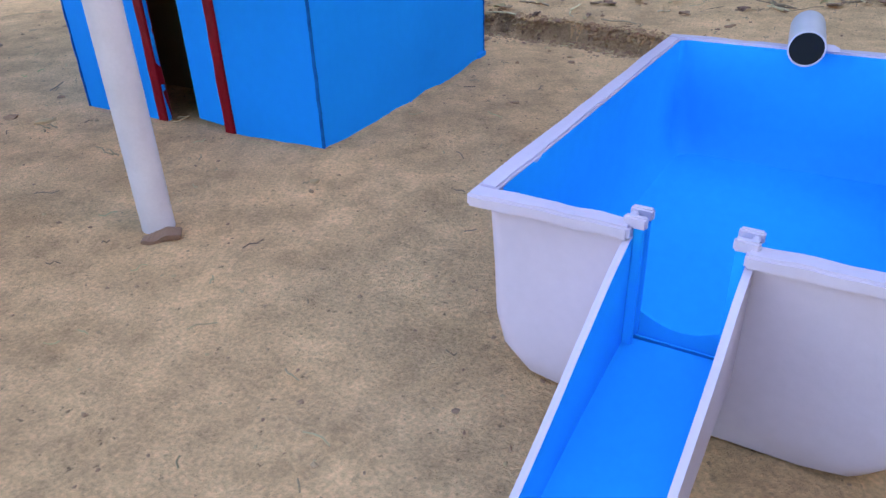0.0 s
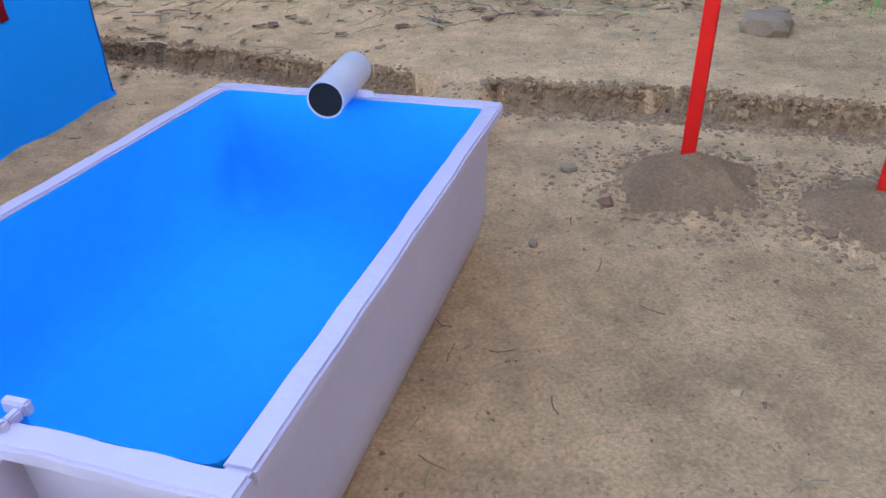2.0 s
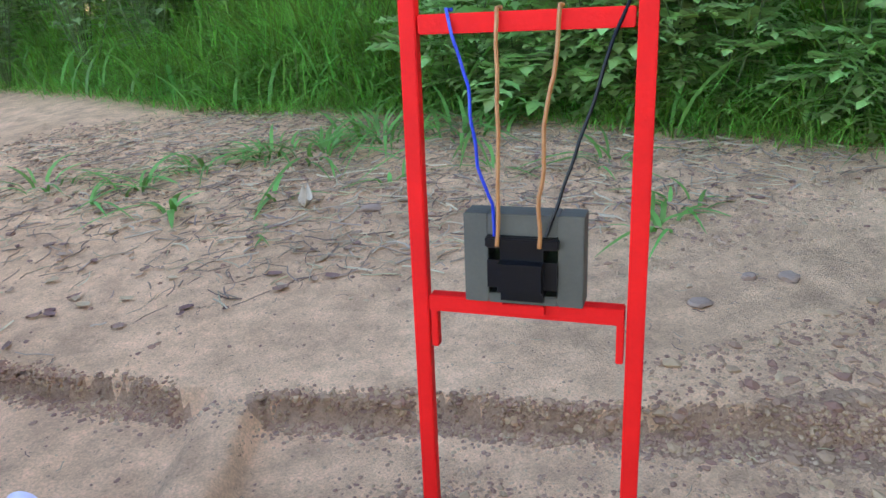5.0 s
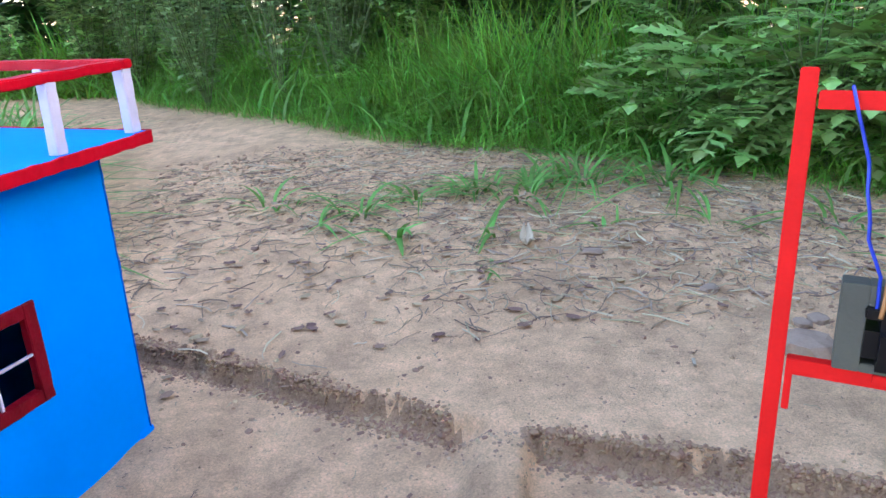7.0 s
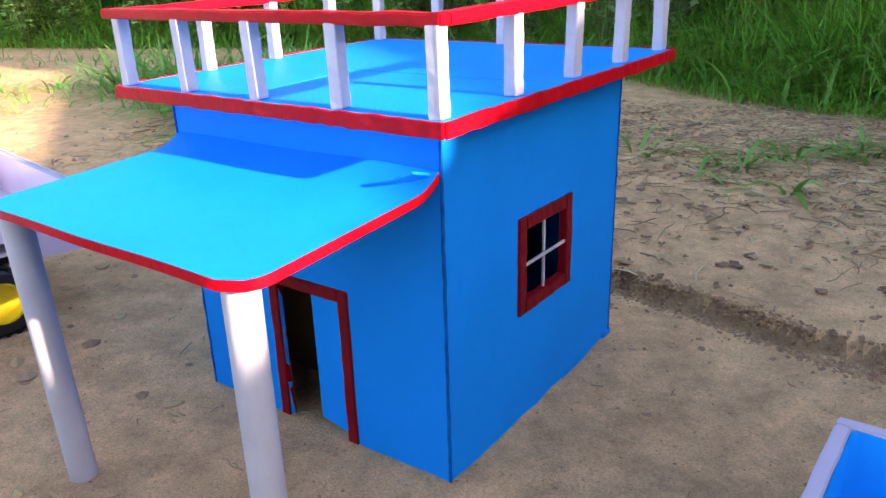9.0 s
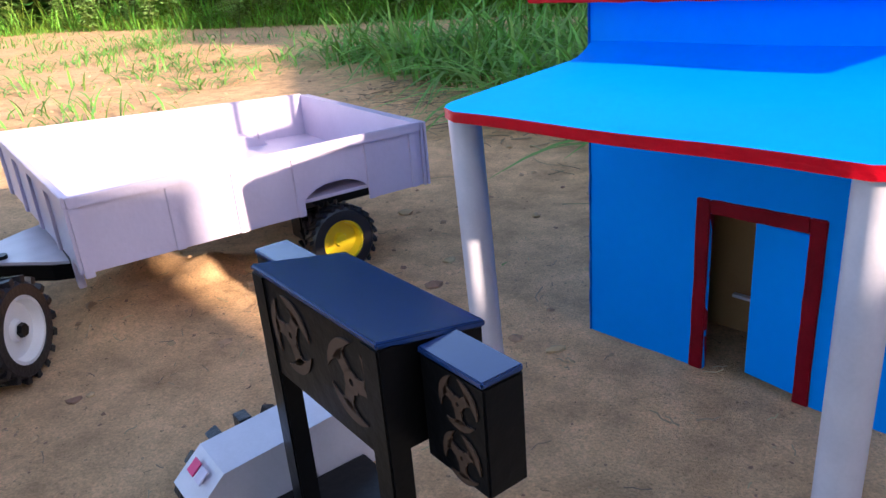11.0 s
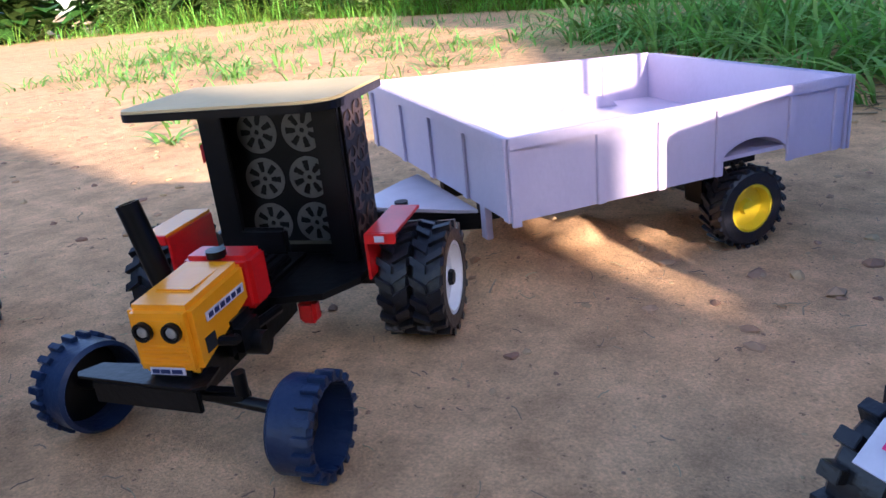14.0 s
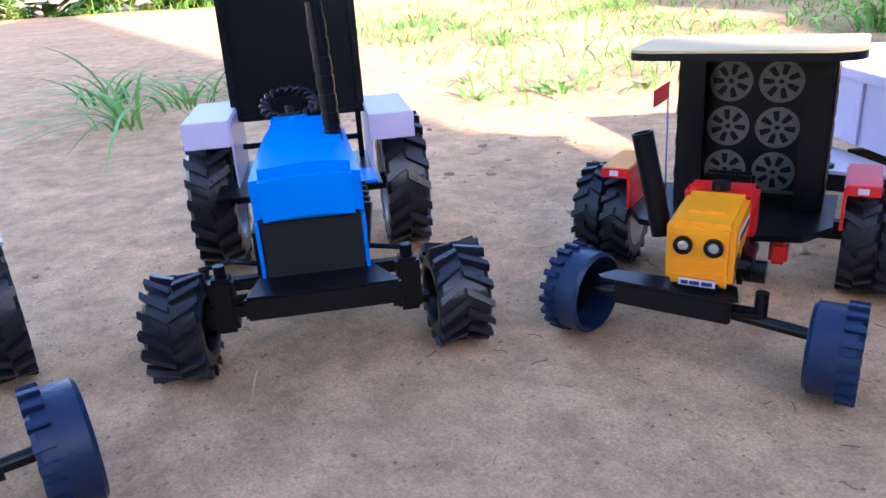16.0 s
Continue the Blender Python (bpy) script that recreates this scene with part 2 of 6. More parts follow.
def tube(bm, pts, r, seg=10, caps=True, ends=None):
    """A round bar along points."""
    pts = [Vector(p) for p in pts]
    rings, side = [], None
    for i, p in enumerate(pts):
        d = (pts[min(i + 1, len(pts) - 1)] - pts[max(i - 1, 0)]).normalized()
        side = (side - d * side.dot(d)).normalized() if side is not None else d.orthogonal().normalized()
        up = d.cross(side)
        rr = r if ends is None else r + (ends - r) * i / (len(pts) - 1)
        rings.append([bm.verts.new(p + (side * math.cos(a) + up * math.sin(a)) * rr) for a in (2 * math.pi * k / seg for k in range(seg))])
    for a, b in zip(rings, rings[1:]):
        for k in range(seg):
            bm.faces.new((a[k], a[(k + 1) % seg], b[(k + 1) % seg], b[k]))
    if caps:
        bm.faces.new(rings[0][::-1])
        bm.faces.new(rings[-1])
    return bm


def tubed(*a, **k):
    return tube(bmesh.new(), *a, **k)


def prism(bm, outline, z0, z1, lift=None):
    """An outline in x, y made thick from z0 to z1."""
    lift = lift or (lambda x, y: 0.0)
    lo = [bm.verts.new((x, y, z0 + lift(x, y))) for x, y in outline]
    hi = [bm.verts.new((x, y, z1 + lift(x, y))) for x, y in outline]
    bm.faces.new(lo[::-1])
    bm.faces.new(hi)
    n = len(outline)
    for k in range(n):
        bm.faces.new((lo[k], lo[(k + 1) % n], hi[(k + 1) % n], hi[k]))
    return bm


def rounded(x0, x1, y0, y1, r, seg=5):
    r = r if isinstance(r, (list, tuple)) else (r,) * 4
    out = []
    for (cx, cy, a0), q in zip(((x1, y1, 0), (x0, y1, 90), (x0, y0, 180), (x1, y0, 270)), r):
        sx, sy = (-1 if cx == x1 else 1), (-1 if cy == y1 else 1)
        for k in range(seg + 1):
            a = radians(a0 + 90 * k / seg)
            out.append((cx + sx * q + q * math.cos(a), cy + sy * q + q * math.sin(a)))
    return out


def lathe(bm, profile, seg=40, closed=True):
    """A profile of (x, r) turned round the x axis."""
    rings = [[bm.verts.new((x, r * math.cos(a), r * math.sin(a))) for a in (2 * math.pi * k / seg for k in range(seg))] for x, r in profile]
    pairs = list(zip(rings, rings[1:])) + ([(rings[-1], rings[0])] if closed else [])
    for a, b in pairs:
        for k in range(seg):
            bm.faces.new((a[k], a[(k + 1) % seg], b[(k + 1) % seg], b[k]))
    return bm


def tidy(bm):
    bmesh.ops.recalc_face_normals(bm, faces=bm.faces)
    return bm


def join_grid(bm, rows, close=False):
    vs = [[bm.verts.new(p) for p in row] for row in rows]
    for a, b in zip(vs, vs[1:]):
        n = len(a)
        for k in range(n if close else n - 1):
            bm.faces.new((a[k], a[(k + 1) % n], b[(k + 1) % n], b[k]))
    return vs


# ---- ground ----
LEDGE = ((-0.35, 1.30), (-0.1, 1.12), (0.03, 1.036), (0.216, 0.888), (0.32, 0.81), (0.405, 0.757), (0.54, 0.69), (0.68, 0.60), (0.82, 0.535), (1.3, 0.36))


def value_noise(x, y, seed):
    xi, yi = np.floor(x).astype(np.int64), np.floor(y).astype(np.int64)
    fx, fy = x - xi, y - yi
    fx, fy = fx * fx * (3 - 2 * fx), fy * fy * (3 - 2 * fy)

    def rnd(a, b):
        h = (a * 374761393 + b * 668265263 + seed * 974634111) & 0xFFFFFFFF
        h = ((h ^ (h >> 13)) * 1274126177) & 0xFFFFFFFF
        return ((h ^ (h >> 16)) & 0xFFFF) / 65535.0

    return (rnd(xi, yi) * (1 - fx) + rnd(xi + 1, yi) * fx) * (1 - fy) + (rnd(xi, yi + 1) * (1 - fx) + rnd(xi + 1, yi + 1) * fx) * fy


def smooth01(t):
    t = np.clip(t, 0, 1)
    return t * t * (3 - 2 * t)


MOUNDS = ((-0.872, 0.618, 0.050, 0.010), (-0.945, 0.735, 0.050, 0.026), (-0.87, 0.775, 0.055, 0.024), (-0.80, 0.840, 0.045, 0.014), (0.02, 0.885, 0.10, 0.009), (-0.06, 0.75, 0.12, 0.004), (-0.119, 0.603, 0.07, 0.003), (0.497, 0.548, 0.050, 0.012), (0.604, 0.468, 0.052, 0.010), (-0.885, 0.665, 0.060, 0.022), (-0.80, 0.76, 0.05, 0.006), (-0.98, 0.75, 0.06, 0.012))


def ground_height(x, y):
    x, y = np.asarray(x, float), np.asarray(y, float)
    lx, ly = np.array(LEDGE).T
    d = y - np.interp(x, lx, ly) + (value_noise(x * 45, y * 45, 3) - 0.5) * 0.016 + (value_noise(x * 14, y * 14, 5) - 0.5) * 0.02
    sharp = np.interp(x, (-0.35, -0.05, 0.7, 1.1), (0.15, 0.009, 0.012, 0.09))
    rise = np.interp(x, (-1.2, -0.3, 0.05, 2), (0.0, 0.010, 0.024, 0.024))
    z = rise * smooth01(d / sharp + 0.5) + 0.030 * np.clip(d, 0, 1.2) * np.interp(x, (-0.6, 0.1), (0.15, 1))
    z = z - 0.009 * np.exp(-((d + 0.012) / 0.012) ** 2) * np.interp(x, (-0.2, 0.1), (0, 1))
    # the low bank that runs from the ledge to the tank
    ax, ay, bx, by = 0.395, 0.745, 0.325, 0.565
    ux, uy = bx - ax, by - ay
    n = math.hypot(ux, uy)
    along, across = ((x - ax) * ux + (y - ay) * uy) / n, ((x - ax) * uy - (y - ay) * ux) / n
    across = across + (value_noise(x * 60, y * 60, 9) - 0.5) * 0.010
    bank = smooth01((across + 0.002) / 0.014) * smooth01((0.075 - across) / 0.03) * smooth01((n + 0.01 - along) / 0.05) * smooth01((along + 0.06) / 0.05)
    z = np.maximum(z, 0.023 * bank)
    for mx, my, r, h in MOUNDS:
        q = np.hypot(x - mx, y - my) / r + (value_noise(x * 40, y * 40, 11) - 0.5) * 0.35
        z = z + h * np.exp(-1.6 * q**2)
    z = z + (value_noise(x * 3.1, y * 3.1, 1) - 0.5) * 0.006 + (value_noise(x * 22, y * 22, 2) - 0.5) * 0.0024
    rough = 0.6 + 1.6 * smooth01(d / 0.3 - 0.6)
    z = z - 0.0042 * np.clip(value_noise(x * 38, y * 38, 16) - 0.62, 0, 1) * (0.6 + 0.8 * value_noise(x * 6, y * 6, 17)) + 0.0030 * np.clip(value_noise(x * 85, y * 85, 18) - 0.66, 0, 1) * rough
    z = z + (value_noise(x * 75, y * 75, 4) - 0.5) * 0.0020 * rough + (value_noise(x * 160, y * 160, 6) - 0.5) * 0.0011 * rough
    return z - 0.001


def gz(x, y):
    return float(ground_height(x, y))


def spread_lines(near0, near1, step, far):
    a = list(np.arange(near0, near1, step))
    lo, hi, s = a[0], a[-1], step
    while hi < far:
        s *= 1.22
        lo, hi = lo - s, hi + s
        a = [lo] + a + [hi]
    return np.array(a)


def build_ground():
    xs, ys = spread_lines(-1.7, 1.15, 0.0065, 300), spread_lines(-0.30, 1.60, 0.0065, 300)
    gx, gy = np.meshgrid(xs, ys)
    z = ground_height(gx, gy)
    co = np.stack([gx, gy, z], -1).reshape(-1, 3)
    nx, ny = len(xs), len(ys)
    i = (np.arange(ny - 1)[:, None] * nx + np.arange(nx - 1)).ravel()
    quads = np.stack([i, i + 1, i + nx + 1, i + nx], -1)
    me = bpy.data.meshes.new("ground")
    me.from_pydata(co.tolist(), [], quads.tolist())
    me.materials.append(SOIL)
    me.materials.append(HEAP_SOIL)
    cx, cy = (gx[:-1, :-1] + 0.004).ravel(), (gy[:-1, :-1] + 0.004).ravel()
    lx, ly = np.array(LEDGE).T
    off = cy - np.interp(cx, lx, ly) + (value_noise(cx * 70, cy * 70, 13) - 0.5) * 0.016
    # brown dug soil along the scarp; its darkness also paints the scarp's shade
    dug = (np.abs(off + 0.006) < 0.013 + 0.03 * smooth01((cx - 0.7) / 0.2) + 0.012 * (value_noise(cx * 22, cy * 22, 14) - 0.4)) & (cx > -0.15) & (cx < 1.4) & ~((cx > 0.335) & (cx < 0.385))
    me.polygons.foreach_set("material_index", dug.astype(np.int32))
    me.polygons.foreach_set("use_smooth", [True] * len(me.polygons))
    tagged(new("ground", me), "dry sandy yard soil with footworn patches and a dug edge darkened partly for its shade", "ground", kind="structure")


build_ground()


# ---- the water tank ----
def build_tank():
    tank = thing("water_tank", 0.010, 0.311, 0, -28.1, label="model water tank, lilac white outside, bright blue inside", category="water tank")
    W, L, H, rim = 0.199, 0.318, 0.096, 0.0105

    def loop(inset, r, z, seg=4, ends=None):
        e = inset if ends is None else ends
        return [(x, y, z) for x, y in rounded(inset, W - inset, e, L - e, r, seg)]

    bm = bmesh.new()
    rows = [loop(0.0062, 0.008, H - 0.006), loop(0.0072, 0.010, 0.055), loop(0.0075, 0.012, 0.030, ends=0.0070), loop(0.0105, 0.014, 0.014, ends=0.0075), loop(0.021, 0.014, 0.003, ends=0.0085), loop(0.033, 0.014, 0.0, ends=0.0100)]
    vs = join_grid(bm, rows, close=True)
    bm.faces.new(vs[-1])
    # opening for the chute, cut from the front wall
    part("outer_wall", cut_slot(tidy(bm), 0.0735, 0.1170, 0.038), WHITE, tank, "lilac white painted wall", True)
    bm = bmesh.new()
    rows = [loop(0.0108, 0.006, H - 0.0005), loop(0.0125, 0.008, 0.055), loop(0.0155, 0.012, 0.026), loop(0.022, 0.016, 0.013), loop(0.036, 0.02, 0.0100)]
    vs = join_grid(bm, rows, close=True)
    bm.faces.new(vs[-1])
    tidy(bm)
    bmesh.ops.reverse_faces(bm, faces=bm.faces)
    part("basin", cut_slot(bm, 0.0735, 0.1170, 0.038), TANK_BLUE, tank, "bright blue painted inside", True)
    # flat rim, in five lengths, open at the chute
    for x0, x1, y0, y1 in ((0, 0.0735, 0, rim), (0.1170, W, 0, rim), (0, rim, rim, L - rim), (W - rim, W, rim, L - rim), (0, W, L - rim, L)):
        bm = bmesh.new()
        box(bm, x0, x1, y0, y1, H - 0.0055, H + 0.001, 0.0012)
        bmesh.ops.subdivide_edges(bm, edges=[e for e in bm.edges if e.calc_length() > 0.03], cuts=14, use_grid_fill=True)
        for v in bm.verts:
            v.co += Vector((0, 0, 1)) * (noise.noise(v.co * 70) * 0.0007) + Vector((noise.noise(v.co * 90 + Vector((5, 0, 0))), noise.noise(v.co * 90), 0)) * 0.0007
        part("rim", bm, WHITE, tank, smooth=True)
    # chute: two side boards and a floor
    x0, x1, zf, end = 0.0735, 0.1170, 0.038, -0.172

    def run(bm):
        for v in bm.verts:
            v.co += Vector((noise.noise(v.co * 25) * 0.0008, 0, noise.noise(v.co * 18 + Vector((3, 0, 0))) * 0.0010))
        return bm

    def side(a, b):
        """A side board whose top runs down from the rim to the ground."""
        bm = bmesh.new()
        rows = []
        for k in range(25):
            y = 0.0100 + (end - 0.0100) * k / 24
            lo, hi = zf - 0.004 + 0.195 * min(0, y), H - 0.005 + 0.485 * min(0, y - 0.004)
            hi = max(hi, lo + 0.003)
            rows.append([(a, y, lo), (b, y, lo), (b, y, hi), (a, y, hi)])
        vs = join_grid(bm, rows, close=True)
        bm.faces.new(vs[0])
        bm.faces.new(vs[-1][::-1])
        return run(tidy(bm))

    for a, b in ((x0 - 0.003, x0), (x1, x1 + 0.003)):
        bm = side(a, b)
        for f in bm.faces:
            inner = (f.normal.x > 0.5) if a < 0.09 else (f.normal.x < -0.5)
            f.material_index = 1 if inner else 0
        part("chute_side", bm, (WHITE, TANK_BLUE), tank)
    bm = bmesh.new()
    rows = []
    for k in range(25):
        y = 0.012 + (end - 0.012) * k / 24
        z = zf + 0.195 * min(0, y)
        rows.append([(x0, y, z - 0.004), (x1, y, z - 0.004), (x1, y, z), (x0, y, z)])
    vs = join_grid(bm, rows, close=True)
    bm.faces.new(vs[0])
    bm.faces.new(vs[-1][::-1])
    part("chute_floor", run(tidy(bm)), TANK_BLUE, tank, "bright blue chute floor")
    # gate guides with a slit between two lips
    for s, x in ((1, x0), (-1, x1)):
        bm = bmesh.new()
        for y in (0.0055, 0.0135):
            box(bm, min(x, x + s * 0.0045), max(x, x + s * 0.0045), y, y + 0.0025, zf, H + 0.001, 0.0006)
        box(bm, x - 0.001, x + 0.001, 0.008, 0.0135, zf, H - 0.001)
        part("gate_guide", bm, TANK_BLUE, tank, "blue gate guide")
        bm = bmesh.new()
        for y in (0.004, 0.0130):
            box(bm, min(x - s * 0.004, x + s * 0.0055), max(x - s * 0.004, x + s * 0.0055), y, y + 0.0035, H - 0.001, H + 0.0042, 0.0008)
        box(bm, min(x - s * 0.003, x), max(x - s * 0.003, x), 0.0075, 0.013, H - 0.001, H + 0.003, 0.0006)
        part("guide_cap", bm, WHITE, tank)
    bm = bmesh.new()
    w = x1 - x0
    top = [(x0 + w * k / 12, zf + 0.014 - 0.008 * math.sin(math.pi * k / 12)) for k in range(13)]
    ring = [(x0, zf - 0.001)] + top + [(x1, zf - 0.001)]
    for y in (0.0165, 0.0185):
        bm.faces.new([bm.verts.new((x, y, z)) for x, z in ring])
    bmesh.ops.bridge_loops(bm, edges=bm.edges)
    part("sill", tidy(bm), TANK_BLUE, tank, "blue sill with a hollow top")
    # inflow pipe that lies in the back rim
    r = 0.0116
    bm = bmesh.new()
    y0, y1, cx, cz = 0.277, 0.342, 0.0985, H + 0.0085
    lathe(bm, [(y0, r), (y1, r), (y1, r - 0.0010), (y0, r - 0.0010)], 36)
    pipe = part("inflow_pipe", tidy(bm), PIPE, tank, "short white plastic pipe", True, pose(cx, y0, cz, 0, 0, 97) @ pose(-y0, 0, 0))
    # flat black disc across the mouth paints the pipe's inner shade
    bm = bmesh.new()
    bmesh.ops.create_circle(bm, cap_ends=True, segments=36, radius=r - 0.0009)
    part("mouth_shade", bm, HOLE_SHADE, pipe, "black disc painting the shade inside", at=pose(y0 + 0.0008, 0, 0, 0, -90, 0))
    bm = bmesh.new()
    bmesh.ops.create_icosphere(bm, subdivisions=2, radius=0.006)
    for v in bm.verts:
        v.co = Vector((v.co.x * 2.6, v.co.y * 0.9, v.co.z * 0.6)) * (1 + 0.25 * noise.noise(v.co * 300))
    part("putty", bm, WHITE, tank, smooth=True, at=pose(cx + 0.004, L - 0.006, H + 0.001))


def cut_slot(bm, x0, x1, z0):
    """Cuts the front wall away between x0 and x1 above z0."""
    for co, no in (((x0, 0, 0), (1, 0, 0)), ((x1, 0, 0), (1, 0, 0)), ((0, 0, z0), (0, 0, 1)), ((0, 0.03, 0), (0, 1, 0))):
        bmesh.ops.bisect_plane(bm, geom=bm.verts[:] + bm.edges[:] + bm.faces[:], plane_co=co, plane_no=no)
    kill = []
    for f in bm.faces:
        c = f.calc_center_median()
        if x0 < c.x < x1 and c.z > z0 and c.y < 0.03:
            kill.append(f)
    bmesh.ops.delete(bm, geom=kill, context="FACES")
    return bm


build_tank()


# ---- the house ----
HX, HY = -0.30, 0.31


def roof_z(x, y):
    return 0.2965 + 0.034 * (y + 0.03) - 0.007 * (x - 0.03)


def wall_with_hole(u0, u1, z1, holes, t, top=None):
    """A board in x, z of thickness t (along y), with rectangular openings through it."""
    us = sorted({u0, u1, *(h[0] for h in holes), *(h[1] for h in holes)})
    zs = sorted({0.0, z1, *(h[2] for h in holes), *(h[3] for h in holes)})
    bm = bmesh.new()
    for a, b in zip(us, us[1:]):
        for c, d in zip(zs, zs[1:]):
            if not any(h[0] <= (a + b) / 2 <= h[1] and h[2] <= (c + d) / 2 <= h[3] for h in holes):
                box(bm, a, b, 0, t, c, d)
    bmesh.ops.remove_doubles(bm, verts=bm.verts, dist=1e-6)
    seen = {}
    for f in bm.faces:
        seen.setdefault(tuple(round(v, 5) for v in f.calc_center_median()), []).append(f)
    bmesh.ops.delete(bm, geom=[f for s in seen.values() if len(s) > 1 for f in s], context="FACES")
    if top:
        for v in bm.verts:
            if v.co.z > z1 - 1e-4:
                v.co.z = top(v.co.x, v.co.y)
    return tidy(bm)


def build_house():
    house = thing("model_house", -0.119, 0.603, 0, -26.0, label="bright blue cardboard model house with red trim and roof railing", category="model house")
    t = 0.004
    door = (-0.187, -0.112, 0.0, 0.138)
    bm = wall_with_hole(HX, 0, 0.29, [door], t, lambda x, y: roof_z(x, y))
    part("front_wall", bm, BLUE, house)
    win = (0.118, 0.194, 0.120, 0.188)
    bm = wall_with_hole(t, HY, 0.29, [win], t, lambda x, y: roof_z(0, x))
    part("side_wall", bm, BLUE, house, at=pose(0, 0, 0, 0, 0, 90))
    bm = wall_with_hole(t, HY, 0.29, [], t, lambda x, y: roof_z(HX, x))
    part("side_wall", bm, BLUE, house, at=pose(HX + t, 0, 0, 0, 0, 90))
    bm = wall_with_hole(HX + t, -t, 0.29, [], t, lambda x, y: roof_z(x, HY))
    part("back_wall", bm, BLUE, house, at=pose(0, HY - t, 0))
    part("inner_wall", boxed(HX + 0.02, -0.02, 0.06, 0.063, 0.012, 0.27), CARD, house, "brown cardboard partition")
    # hinged corner tabs at the base
    part("corner_tab", boxed(-0.004, 0.002, HY - 0.016, HY + 0.004, 0.0, 0.012, 0.001), BLUE, house)
    # door frame and leaf
    w = 0.0115
    bm = bmesh.new()
    box(bm, door[0] - w, door[0], -0.002, 0.006, 0.0, door[3] + w, 0.0008)
    box(bm, door[1], door[1] + w, -0.002, 0.006, 0.0, door[3] + w, 0.0008)
    box(bm, door[0], door[1], -0.002, 0.006, door[3], door[3] + w, 0.0008)
    rough_edges(bm, 0.0008)
    dr = part("door", boxed(-0.043, 0, 0, 0.003, 0.004, door[3] - 0.003, 0.0006), BLUE, house, "blue cardboard leaf standing ajar", at=pose(door[1] - 0.001, 0.003, 0, 0, 0, -9))
    part("door_frame", bm, DARK_RED, house, "dark red painted frame")
    # white strip paints the thin slit of light seen through the doorway
    part("light_slit_strip", boxed(door[0], door[1], 0.045, 0.050, 0.05, 0.0525), PIPE, house)
    # window in the side wall
    y0, y1, z0, z1 = win
    f = 0.0115
    bm = bmesh.new()
    for a, b, c, d in ((y0 - f, y0 + 0.001, z0 - f, z1 + f), (y1 - 0.001, y1 + f, z0 - f, z1 + f), (y0 + 0.001, y1 - 0.001, z1 - 0.001, z1 + f), (y0 + 0.001, y1 - 0.001, z0 - f, z0 + 0.001)):
        box(bm, -0.006, 0.0025, a, b, c, d, 0.0008)
    rough_edges(bm, 0.0008)
    window = part("window", bm, DARK_RED, house, "dark red painted window frame")
    part("bar", boxed(-0.0025, -0.0005, (y0 + y1) / 2 - 0.0012, (y0 + y1) / 2 + 0.0012, z0, z1), PIPE, window, "white stick")
    part("bar", boxed(-0.0005, 0.0013, y0, y1, (z0 + z1) / 2 - 0.0012, (z0 + z1) / 2 + 0.0012), PIPE, window, "white stick")
    # roof board, tilted a little up to the back and set a little askew on the walls
    x0, x1, ya, yb, thick = -0.336, 0.026, -0.031, 0.335, 0.0098

    def askew(x, y):
        return x + 0.016 * (y - ya) / (yb - ya) * (x - x0) / (x1 - x0)

    part("roof", prism(bmesh.new(), [(askew(x, y), y) for x, y in rounded(x0, x1, ya, yb, 0.003, 2)], 0, thick, roof_z), BLUE, house, "blue roof board")
    for a, b, c, d in ((x0 - 0.001, x1 + 0.001, ya - 0.0025, ya), (x0 - 0.001, x1 + 0.001, yb, yb + 0.0025), (x0 - 0.0025, x0, ya, yb), (x1, x1 + 0.0025, ya, yb)):
        bm = boxed(a, b, c, d, -0.0008, thick + 0.0007, 0.0006)
        bmesh.ops.subdivide_edges(bm, edges=[e for e in bm.edges if e.calc_length() > 0.05], cuts=40, use_grid_fill=True)
        for v in bm.verts:
            v.co.z += roof_z(v.co.x, v.co.y) + noise.noise(v.co * 120) * 0.0012
            v.co.xy += Vector((noise.noise(v.co * 160), noise.noise(v.co * 150))) * 0.0006
            v.co.x = askew(v.co.x, v.co.y)
        part("roof_edge", bm, RED_EDGE, house, "red painted board edge")
    part("roof_strip", prism(bmesh.new(), [(x0 + 0.14, ya + 0.01), (x0 + 0.153, ya + 0.01), (x0 + 0.153, 0.12), (x1 - 0.01, 0.12), (x1 - 0.01, 0.126), (x0 + 0.14, 0.126)], thick, thick + 0.0004, roof_z), BLUE, house, "thin raised strip across the roof board")
    # railing: square posts and a flat top rail
    rh = 0.0570
    post = None
    marks = set()
    for k in range(5):
        u = k / 4
        marks |= {(x0 + 0.008 + u * (x1 - x0 - 0.018), ya + 0.009), (x0 + 0.008 + u * (x1 - x0 - 0.018), yb - 0.009), (x0 + 0.008, ya + 0.009 + u * (yb - ya - 0.018)), (x1 - 0.010, ya + 0.009 + u * (yb - ya - 0.018))}
    rnd = random.Random(4)
    for px, py in sorted((round(a, 4), round(b, 4)) for a, b in marks):
        px = askew(px, py)
        at = pose(px, py, roof_z(px, py) + thick, rnd.uniform(-1.5, 1.5), rnd.uniform(-1.5, 1.5), rnd.uniform(-6, 6))
        if post is None:
            bm = boxed(-0.0052, 0.0052, -0.0052, 0.0052, 0, rh + 0.001, 0.0006)
            rough_edges(bm, 0.0007)
            post = part("rail_post", bm, PIPE, house, "white square stick", at=at)
        else:
            again(post, house, at)
    for a, b, c, d in ((x0 - 0.012, x1 - 0.003, ya + 0.003, ya + 0.015), (x0 - 0.004, x1 - 0.003, yb - 0.015, yb - 0.003), (x0 + 0.002, x0 + 0.014, ya + 0.015, yb - 0.015), (x1 - 0.016, x1 - 0.004, ya + 0.015, yb - 0.015)):
        bm = boxed(a, b, c, d, 0, 0.0085, 0.0012)
